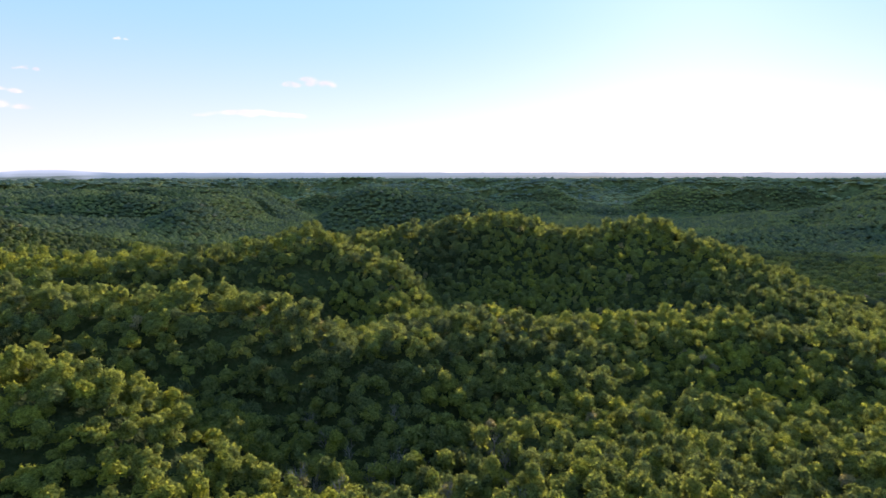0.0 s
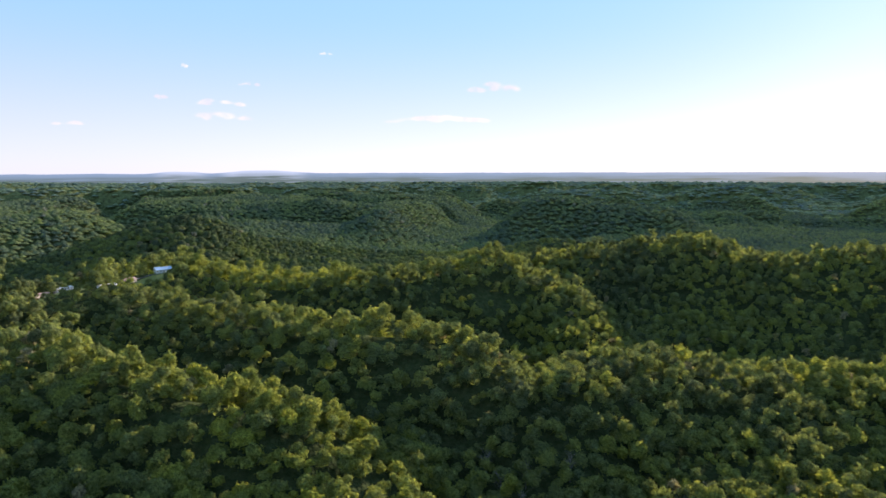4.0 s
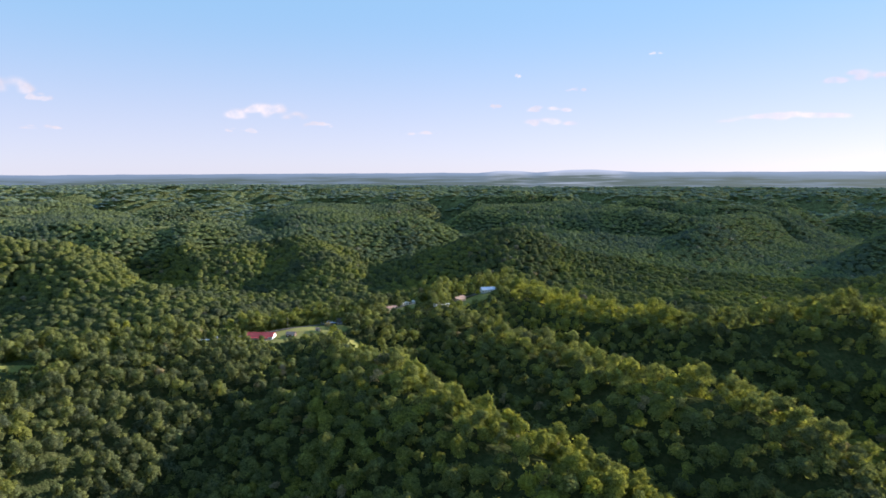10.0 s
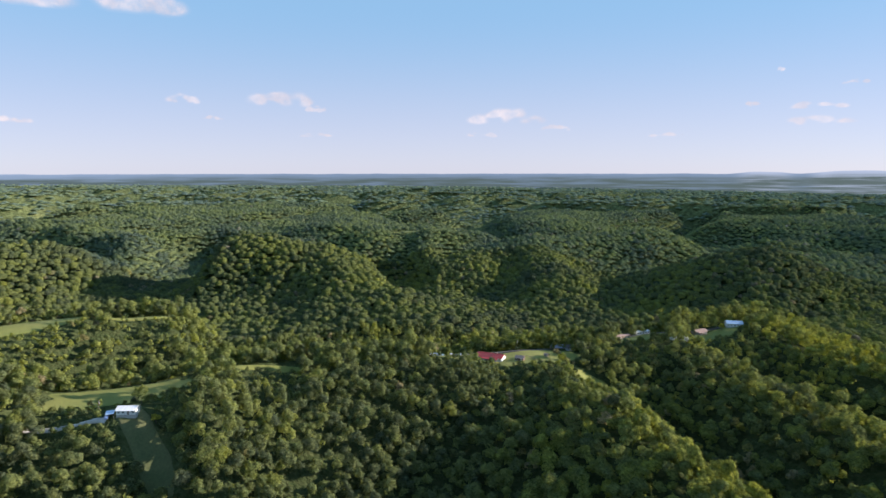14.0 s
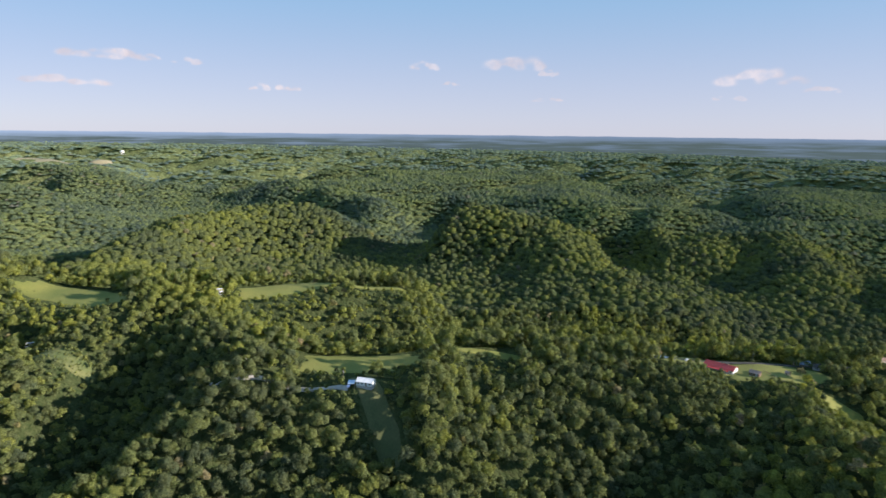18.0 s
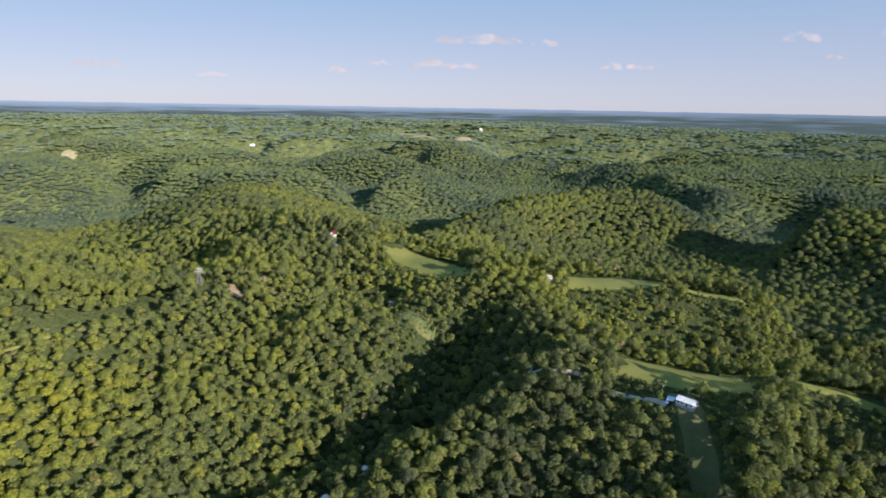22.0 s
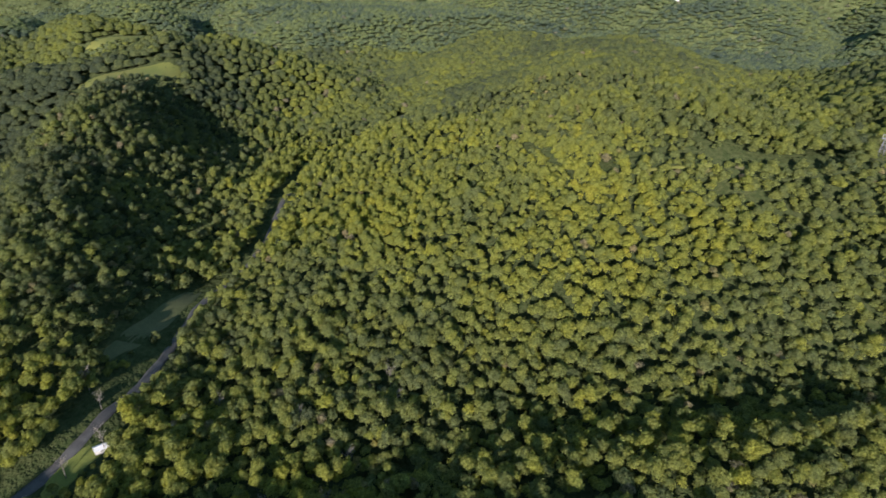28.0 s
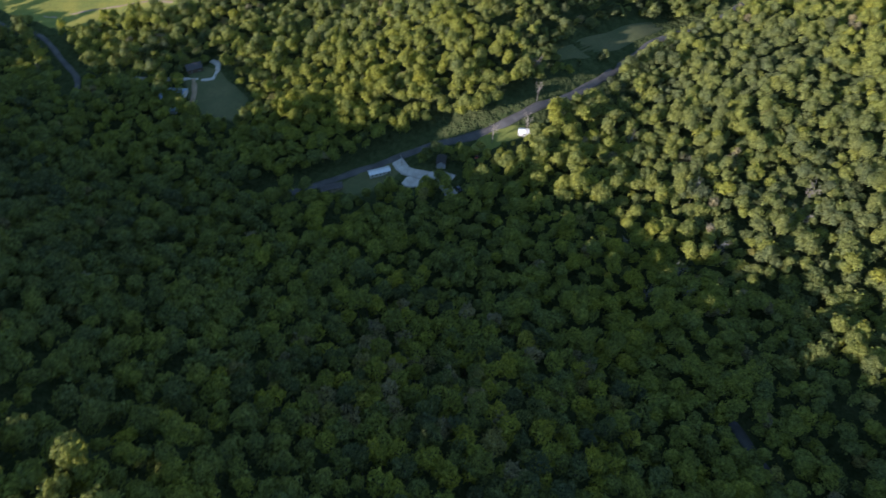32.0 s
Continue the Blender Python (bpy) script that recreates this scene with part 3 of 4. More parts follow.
# ---------------------------------------------------------------- the ground, one sheet to the horizon
def make_ground():
    spokes = 600
    radii = [0.0, 8.0]
    while radii[-1] < 4850:
        radii.append(radii[-1] + max(8.0, radii[-1] * 0.0165))
    radii[0] = 0.01
    radii = np.array(radii)
    a = np.arange(spokes) / spokes * 2 * np.pi
    x, y = (radii[:, None] * np.cos(a)).ravel(), (radii[:, None] * np.sin(a)).ravel()
    z = ground_z(x, y)
    n = len(radii)
    i, j = np.meshgrid(np.arange(n - 1), np.arange(spokes), indexing="ij")
    k = (j + 1) % spokes
    quads = np.stack([i * spokes + j, (i + 1) * spokes + j, (i + 1) * spokes + k, i * spokes + k], -1).reshape(-1, 4)
    verts = np.column_stack([x, y, z])
    m, nt = mat("wooded_land")
    big = ramp(nt, noise_of(nt, 0.006, 4.0), (0.3, (0.085, 0.112, 0.050)), (0.6, (0.120, 0.148, 0.062)), (0.75, (0.15, 0.17, 0.075)))
    small = ramp(nt, noise_of(nt, 0.07, 4.0, 0.7), (0.3, (0.45, 0.45, 0.45)), (0.7, (1.4, 1.4, 1.4)))
    leafy = mixed(nt, big, small, 1.0, "MULTIPLY")
    litter = ramp(nt, noise_of(nt, 0.3, 4.0), (0.35, (0.038, 0.056, 0.022)), (0.65, (0.070, 0.085, 0.036)))
    pos = nt.nodes.new("ShaderNodeNewGeometry").outputs["Position"]
    sep = node(nt, "ShaderNodeVectorMath")
    sep.operation = "LENGTH"
    nt.links.new(pos, sep.inputs[0])
    far = node(nt, "ShaderNodeMapRange")
    far.inputs[1].default_value, far.inputs[2].default_value = 800, 1300
    nt.links.new(sep.outputs["Value"], far.inputs[0])
    d = node(nt, "ShaderNodeBsdfDiffuse", Roughness=0.7)
    nt.links.new(mixed(nt, litter, leafy, far.outputs[0]), d.inputs[0])
    bump = node(nt, "ShaderNodeBump", Strength=1.0, Distance=9.0)
    nt.links.new(noise_of(nt, 0.06, 4.0, 0.7), bump.inputs["Height"])
    nt.links.new(bump.outputs[0], d.inputs["Normal"])
    finish(nt, d.outputs[0])
    tagged(new("ground", np_mesh("ground", verts, quads, m, flat=False)), "hilly ground of leaf litter under the woods, wooded to the horizon", "ground", kind="structure")


make_ground()

# ---------------------------------------------------------------- houses and sheds
def paint(name, colour, rough=0.5, metallic=0.0):
    return plain(name, tuple(c * 0.9 for c in colour), colour, 0.5, rough, metallic, fine=4.0)


WHITE = paint("white_siding", (0.78, 0.78, 0.76))
TAN = paint("tan_siding", (0.50, 0.42, 0.31))
BROWN = paint("brown_boards", (0.16, 0.11, 0.075), 0.8)
GREY_SIDING = paint("grey_siding", (0.38, 0.40, 0.43))
METAL = paint("pale_metal_roof", (0.62, 0.64, 0.67), 0.4, 0.25)
WHITE_ROOF = paint("white_metal_roof", (0.78, 0.79, 0.80), 0.4)
RED_ROOF = paint("red_metal_roof", (0.52, 0.06, 0.055), 0.45)
DARK_ROOF = paint("dark_shingles", (0.075, 0.07, 0.07), 0.9)
PINK_ROOF = paint("faded_shingles", (0.36, 0.25, 0.21), 0.9)
BLUE_ROOF = paint("blue_metal_roof", (0.38, 0.52, 0.70), 0.4, 0.2)
TRIM = paint("trim", (0.7, 0.7, 0.68))
CONCRETE = paint("concrete", (0.42, 0.41, 0.39), 0.9)
WOOD = plain("weathered_wood", (0.17, 0.14, 0.11), (0.26, 0.22, 0.18), 1.0, 0.9)
STEEL = paint("galvanised_steel", (0.45, 0.46, 0.47), 0.45, 0.6)
RUBBER = paint("rubber", (0.03, 0.03, 0.03), 0.9)
GLASS, _nt = mat("window_glass")
_p = node(_nt, "ShaderNodeBsdfPrincipled", Roughness=0.08)
_p.inputs["Base Color"].default_value = (0.03, 0.035, 0.04, 1)
finish(_nt, _p.outputs[0])


def box(x0, y0, z0, x1, y1, z1, bevel=0.0):
    bm = bmesh.new()
    bmesh.ops.create_cube(bm, size=1.0, matrix=Matrix.Translation(((x0 + x1) / 2, (y0 + y1) / 2, (z0 + z1) / 2)) @ Matrix.Diagonal((x1 - x0, y1 - y0, z1 - z0, 1)))
    if bevel:
        bmesh.ops.bevel(bm, geom=list(bm.edges), offset=bevel, segments=2, affect="EDGES")
    return bm


def prism(profile, x0, x1):
    """A profile of y, z drawn out along x."""
    bm = bmesh.new()
    ends = [[bm.verts.new((x, y, z)) for y, z in profile] for x in (x0, x1)]
    bm.faces.new(ends[0][::-1])
    bm.faces.new(ends[1])
    n = len(profile)
    for i in range(n):
        bm.faces.new((ends[0][i], ends[0][(i + 1) % n], ends[1][(i + 1) % n], ends[1][i]))
    bmesh.ops.recalc_face_normals(bm, faces=bm.faces)
    return bm


def stand(name, x, y, turn=0.0, sink=0.0):
    ob = new(name)
    ob.empty_display_size = 0.5
    ob.matrix_world = pose(x, y, float(ground_z(x, y)) + 0.3 - sink, 0, 0, turn)
    return ob


def house(name, x, y, turn, length, depth, wall, rise, walls, roof, label, porch=False, chimney=False, windows=3, category="house", door=True, sink=0.3):
    """A gabled house: its long side runs along its own x."""
    h = stand(name, x, y, turn, sink)
    L, D, e = length / 2, depth / 2, 0.45
    part("foundation", box(-L - 0.03, -D - 0.03, -1.8, L + 0.03, D + 0.03, 0.35), CONCRETE, h, "grey concrete foundation")
    part("wall", prism([(-D, 0.35), (D, 0.35), (D, wall), (0, wall + rise), (-D, wall)], -L, L), walls, h)
    k = rise / D
    for s, nm in ((-1, "roof"), (1, "roof")):
        y1 = s * (D + e)
        z1 = wall - e * k
        slope = part(nm, prism([(0, wall + rise + 0.04), (0, wall + rise + 0.2), (y1, z1 + 0.2), (y1, z1 + 0.04)], -L - e, L + e), roof, h)
        seam = max(2, int(length / 1.6))
        for i in range(seam):
            sx = -L + (i + 0.5) * length / seam
            part("seam", prism([(s * 0.12, wall + rise + 0.17), (s * 0.12, wall + rise + 0.24), (y1 * 0.985, z1 + 0.26), (y1 * 0.985, z1 + 0.19)], sx - 0.04, sx + 0.04), roof, slope)
    part("ridge_cap", box(-L - e, -0.18, wall + rise + 0.16, L + e, 0.18, wall + rise + 0.27), roof, h)
    for s in (-1, 1):
        for i in range(windows):
            wx = -L + (i + 0.5) * length / windows
            if door and s == -1 and i == windows // 2:
                d = part("door", box(wx - 0.5, s * D - 0.06, 0.4, wx + 0.5, s * D + 0.06, 2.45), BROWN if walls is not BROWN else TRIM, h, "panelled front door")
                part("handle", box(wx + 0.32, s * D - 0.12, 1.35, wx + 0.4, s * D + 0.12, 1.45), STEEL, d)
                continue
            w = part("window", box(wx - 0.65, s * D - 0.05, 1.2, wx + 0.65, s * D + 0.05, 2.3), TRIM, h)
            part("pane", box(wx - 0.55, s * D - 0.07, 1.3, wx - 0.03, s * D + 0.07, 2.2), GLASS, w)
            part("pane", box(wx + 0.03, s * D - 0.07, 1.3, wx + 0.55, s * D + 0.07, 2.2), GLASS, w)
    for s in (-1, 1):
        part("gable_vent", box(s * L - 0.05, -0.3, wall + rise * 0.35, s * L + 0.05, 0.3, wall + rise * 0.35 + 0.5), TRIM, h)
    if porch:
        part("porch_deck", box(-L * 0.7, -D - 2.4, 0.1, L * 0.7, -D - 0.04, 0.45), WOOD, h, "weathered timber porch deck")
        part("porch_roof", prism([(-D - 0.1, wall - 0.25), (-D - 0.1, wall - 0.1), (-D - 2.7, wall - 0.65), (-D - 2.7, wall - 0.8)], -L * 0.72, L * 0.72), roof, h)
        for i in range(4):
            px = -L * 0.66 + i * L * 1.32 / 3
            part("post", box(px - 0.07, -D - 2.35, 0.45, px + 0.07, -D - 2.21, wall - 0.6), TRIM, h)
    if chimney:
        part("chimney", box(L * 0.4, -0.45, wall, L * 0.4 + 0.8, 0.35, wall + rise + 1.1), PINK_ROOF, h, "brick chimney")
    return tagged(h, label, category)


house("farmhouse", -404, 1, 68, 10.5, 6.6, 2.8, 1.5, WHITE, WHITE_ROOF, "white house with a white metal roof on the ridge lawn", windows=4)
house("house", -463, -90, 60, 11, 7.5, 3.0, 2.0, WHITE, DARK_ROOF, "white gabled house half hidden in ridge-top trees", porch=True)
house("house", -507, -116, 20, 9, 6.5, 2.8, 1.6, WHITE, METAL, "small white house glimpsed among the trees")
house("farmhouse", -457, 268, 40, 22, 9.5, 3.0, 2.2, WHITE, RED_ROOF, "long white house with a bright red metal roof", windows=6, porch=True, chimney=True)
house("outbuilding", -441, 286, 40, 7, 5, 2.5, 1.4, BROWN, PINK_ROOF, "brown wooden outbuilding beside the red-roofed house", windows=2)
house("shed", -497, 238, 38, 12, 5.5, 2.6, 0.9, GREY_SIDING, METAL, "long grey shed with a pale metal roof", windows=3)
house("garden_shed", -440, 311, 15, 3.2, 2.6, 2.1, 0.8, TAN, PINK_ROOF, "tiny tan garden shed on the lawn", windows=1, category="shed")
house("shed", -452, 344, 62, 7.5, 5.5, 2.8, 1.9, GREY_SIDING, DARK_ROOF, "grey gabled shed at the edge of the lawn", windows=2)
house("house", -482, 352, 75, 11, 7.5, 3.0, 1.8, TAN, BLUE_ROOF, "tan house with a pale blue metal roof")
house("mobile_home", -470, 416, 88, 17, 5, 2.9, 0.7, TAN, PINK_ROOF, "long mobile home with a faded pinkish roof", windows=5)
house("mobile_home", -470, 441, 84, 15, 5, 2.9, 0.7, WHITE, WHITE_ROOF, "long white mobile home beside the ridge road", windows=5)
house("house", -430, 448, 70, 14, 7, 2.8, 1.3, WHITE, WHITE_ROOF, "white-roofed house among ridge-top trees", windows=4)
house("house", -450, 495, 80, 12, 7, 3.0, 1.5, TAN, PINK_ROOF, "tan house with a faded roof on the ridge", porch=True)
house("house", -447, 538, 55, 15, 9, 3.2, 2.2, WHITE, BLUE_ROOF, "white house with a pale blue metal roof", windows=5, chimney=True)
house("house", -590, -370, 30, 11, 7.5, 3.0, 1.9, WHITE, RED_ROOF, "small white house with a dark red roof on the wooded hill", porch=True)
house("cabin", -306, -190, 10, 7.5, 4.5, 2.5, 1.0, BROWN, METAL, "brown cabin with a pale tin roof in a dirt clearing", windows=2)
house("cabin", -346, -184, 80, 5, 4, 2.4, 1.2, GREY_SIDING, METAL, "small grey cabin in the woods", windows=1)
house("shed", 103, -273, 30, 6.5, 4.5, 2.4, 0.9, WHITE, WHITE_ROOF, "small white shed with a white roof on the valley lawn", windows=1, door=True)
house("mobile_home", 158, -203, 55, 12, 3.8, 2.8, 0.6, WHITE, METAL, "long white mobile home beside the valley road", windows=5)
house("mobile_home", 173, -178, 52, 12, 4.0, 2.8, 0.6, TAN, DARK_ROOF, "tan dark-roofed mobile home in the shade of the valley", windows=4)
house("house", 131, -227, 120, 7, 5, 2.8, 1.3, GREY_SIDING, DARK_ROOF, "dark-roofed house beside the gravel drive", windows=3)
house("farmhouse", 318, -186, 30, 15, 11, 3.2, 2.0, WHITE, BLUE_ROOF, "farmhouse with a broad pale blue metal roof", windows=4)
house("shed", 306, -175, 30, 5, 3.5, 2.4, 0.8, GREY_SIDING, BLUE_ROOF, "small metal-roofed shed behind the farmhouse", windows=1)
house("barn", 330, -214, 60, 10, 7, 3.6, 2.4, BROWN, DARK_ROOF, "old brown barn beside the curving drive", windows=2)
house("barn", -2560, -1060, 30, 34, 16, 6.0, 3.0, WHITE, WHITE_ROOF, "far-off white farm building in a tan field", windows=4)
house("barn", -2590, -1130, 75, 26, 14, 5.5, 3.0, WHITE, WHITE_ROOF, "far-off white barn in a tan field", windows=4)
house("barn", -1980, -1657, 20, 24, 12, 5.0, 3.0, WHITE, WHITE_ROOF, "small far-off white barn among the woods", windows=3, sink=-6)
house("barn", -965, -1882, 20, 26, 12, 4.5, 3.0, WHITE, WHITE_ROOF, "distant white barn in a tan field", windows=4)
house("barn", -1010, -1862, 15, 20, 10, 4.0, 2.5, WHITE, WHITE_ROOF, "distant long white farm building", windows=4)
house("barn", -925, -1900, 40, 16, 10, 4.0, 2.5, TAN, METAL, "distant tan farm building", windows=3)

# lean-to beside the white house
carport = stand("carport", -405.5, -8.2, 86, 0.3)
part("canopy", prism([(-2.8, 2.25), (-2.8, 2.37), (2.8, 2.72), (2.8, 2.6)], -2.2, 2.2), BLUE_ROOF, carport, "pale blue metal canopy")
for px in (-2.0, 2.0):
    for py in (-2.6, 2.6):
        part("post", box(px - 0.06, py - 0.06, -0.6, px + 0.06, py + 0.06, 2.3 if py < 0 else 2.62), STEEL, carport)
tagged(carport, "pale blue metal carport beside the white house", "carport")


def vehicle(name, x, y, turn, colour, label, truck=False):
    v = stand(name, x, y, turn, -0.05)
    body = prism([(-2.2, 0.35), (2.2, 0.35), (2.25, 0.75), (2.15, 0.95), (1.2, 1.02), (0.6, 1.5), (-0.9 if truck else -1.6, 1.52), (-1.1 if truck else -2.1, 1.0), (-2.25, 0.95)], -0.85, 0.85)
    part("body", body, colour, v)
    part("windscreen", prism([(1.18, 1.04), (1.22, 1.04), (0.64, 1.49), (0.6, 1.49)], -0.72, 0.72), GLASS, v)
    for s in (-1, 1):
        part("side_window", box(s * 0.86 - 0.01, -0.8, 1.05, s * 0.86 + 0.01, 0.55, 1.42), GLASS, v)
        part("headlight", box(s * 0.6 - 0.15, 2.18, 0.68, s * 0.6 + 0.15, 2.26, 0.82), TRIM, v)
        for wy in (-1.35, 1.4):
            bm = bmesh.new()
            bmesh.ops.create_cone(bm, cap_ends=True, segments=14, radius1=0.34, radius2=0.34, depth=0.22, matrix=Matrix.Translation((s * 0.78, wy, 0.34)) @ Matrix.Rotation(radians(90), 4, "Y"))
            w = part("wheel", bm, RUBBER, v)
            bm = bmesh.new()
            bmesh.ops.create_cone(bm, cap_ends=True, segments=10, radius1=0.19, radius2=0.17, depth=0.24, matrix=Matrix.Translation((s * 0.79, wy, 0.34)) @ Matrix.Rotation(radians(90), 4, "Y"))
            part("rim", bm, STEEL, w)
    return tagged(v, label, "pickup truck" if truck else "car")


CAR_WHITE = paint("white_car_paint", (0.75, 0.76, 0.78), 0.25)
CAR_DARK = paint("dark_car_paint", (0.05, 0.06, 0.08), 0.25)
CAR_BLUE = paint("blue_car_paint", (0.15, 0.25, 0.5), 0.25)
CAR_RED = paint("red_car_paint", (0.55, 0.09, 0.03), 0.3)
vehicle("car", -405, -10, 80, CAR_BLUE, "blue car parked on the drive by the white house")
vehicle("car", -486, 246, 60, CAR_WHITE, "white car parked beside the grey shed")
vehicle("pickup_truck", -479, 252, 40, CAR_WHITE, "white pickup truck parked on the rough lawn", True)
vehicle("car", -447, 288, 20, CAR_DARK, "dark car parked near the red-roofed house")
vehicle("car", 117, -243, 30, CAR_RED, "small orange-red car parked by the valley road")
vehicle("car", 112, -217, 70, CAR_DARK, "dark car on the gravel drive in the valley")
vehicle("pickup_truck", 107, -221, 30, CAR_DARK, "dark pickup truck at the end of the gravel drive", True)
vehicle("car", 344, -170, 30, CAR_WHITE, "white car on the shaded farm lawn")


# ---------------------------------------------------------------- poles, pylons, fences
def rod(bm, a, b, r0, r1, sides=7):
    a, b = Vector(a), Vector(b)
    turn = (b - a).to_track_quat("Z", "Y").to_matrix().to_4x4()
    bmesh.ops.create_cone(bm, cap_ends=True, segments=sides, radius1=r0, radius2=r1, depth=(b - a).length, matrix=Matrix.Translation((a + b) / 2) @ turn)
    return bm


def utility_pole(x, y, turn, height, lamp=False):
    p = stand("utility_pole", x, y, turn)
    part("pole", rod(bmesh.new(), (0, 0, -1.5), (0, 0, height), 0.17, 0.11, 10), WOOD, p)
    arm = part("crossarm", box(-1.2, -0.16, height - 0.9, 1.2, -0.05, height - 0.75), WOOD, p)
    for k in (-1.05, -0.5, 0.5, 1.05):
        part("insulator", rod(bmesh.new(), (k, -0.1, height - 0.75), (k, -0.1, height - 0.52), 0.06, 0.04), TRIM, arm)
    part("transformer", rod(bmesh.new(), (0, 0.35, height - 2.3), (0, 0.35, height - 1.4), 0.24, 0.24, 12), STEEL, p, "grey transformer can")
    if lamp:
        part("lamp_arm", rod(bmesh.new(), (0, 0, height - 1.6), (1.3, 0, height - 1.2), 0.04, 0.04), STEEL, p)
    return tagged(p, "wooden utility pole with a crossarm", "utility pole", "utility poles")


utility_pole(-414, -14, 20, 8.2, True)
for px, py, tn in ((-424, -74, 60), (-468, 300, 10), (-466, 376, 10), (-458, 470, 10), (126, -240, 30), (150, -214, 30), (440, -168, 80)):
    utility_pole(px, py, tn, 9.0)


def pylon(x, y, turn, height=16.5):
    """A lattice tower with two arms."""
    p = stand("power_pylon", x, y, turn, 0.4)
    feet = [(sx * 2.2, sy * 2.2) for sx, sy in ((-1, -1), (1, -1), (1, 1), (-1, 1))]
    at = lambda i, t: (feet[i % 4][0] * (1 - 0.82 * t), feet[i % 4][1] * (1 - 0.82 * t), t * height - 0.3)
    for i in range(4):
        part("leg", rod(bmesh.new(), at(i, 0), at(i, 1), 0.16, 0.1, 4), STEEL, p)
        bm = bmesh.new()
        for k in range(7):
            a, b = k / 7, (k + 1) / 7
            rod(bm, at(i, a), at(i + 1, b), 0.07, 0.07, 4)
            rod(bm, at(i + 1, a), at(i, b), 0.07, 0.07, 4)
        part("bracing", bm, STEEL, p)
    for z, w in ((height - 1.0, 2.6), (height - 3.6, 3.2)):
        arm = part("crossarm", prism([(-0.25, z), (0.25, z), (0, z + 0.7)], -w, w), STEEL, p)
        for k in (-1, 1):
            part("insulator", rod(bmesh.new(), (k * w * 0.92, 0, z - 1.5), (k * w * 0.92, 0, z), 0.1, 0.1, 6), TRIM, arm)
    return tagged(p, "grey steel lattice pylon standing in a cut strip of woods", "pylon", "power line pylons")


for px, py in ((-356, -560), (-430, -402), (-516, -258), (-586, -132)):
    pylon(px, py, -60)


def fence(name, points, label, height=1.3):
    line = along(points, 3.0)
    f = stand(name, *line[0])
    base = f.matrix_world.translation
    z = ground_z(line[:, 0], line[:, 1]) + 0.3
    put = [Vector((*p, q)) - base for p, q in zip(line, z)]
    for a in put:
        part("post", box(a.x - 0.07, a.y - 0.07, a.z - 0.5, a.x + 0.07, a.y + 0.07, a.z + height), WOOD, f)
    for a, b in zip(put, put[1:]):
        for h in (0.4, 0.8, 1.15):
            part("rail", rod(bmesh.new(), a + Vector((0, 0, h)), b + Vector((0, 0, h)), 0.05, 0.05, 5), WOOD, f)
    return tagged(f, label, "fence")


fence("fence", [(-446, 296), (-432, 298), (-414, 300)], "dark wooden rail fence across the lawn")
fence("fence", [(-396, 308), (-384, 306), (-370, 303)], "dark wooden rail fence below the lawn")


# ---------------------------------------------------------------- distance and clouds
VAPOUR, _nt = mat("cloud_glow")
# clouds emit their white themselves, in place of sunlight on them
_d = node(_nt, "ShaderNodeEmission")
_nt.links.new(ramp(_nt, noise_of(_nt, 0.006, 3.0), (0.35, (0.300, 0.290, 0.300)), (0.65, (0.390, 0.372, 0.368))), _d.inputs["Color"])
_c = node(_nt, "ShaderNodeBsdfTransparent")
_b = node(_nt, "ShaderNodeMixShader")
_k = _nt.nodes.new("ShaderNodeAttribute")
_k.attribute_name = "thick"
_n = _nt.nodes.new("ShaderNodeMath")
_n.operation = "MULTIPLY"
_nt.links.new(_k.outputs["Fac"], _n.inputs[0])
_nt.links.new(ramp(_nt, noise_of(_nt, 0.014, 4.0, 0.6), (0.30, (0.35, 0.35, 0.35)), (0.65, (1.0, 1.0, 1.0))), _n.inputs[1])
_nt.links.new(_n.outputs[0], _b.inputs[0])
_nt.links.new(_c.outputs[0], _b.inputs[1])
_nt.links.new(_d.outputs[0], _b.inputs[2])
finish(_nt, _b.outputs[0])


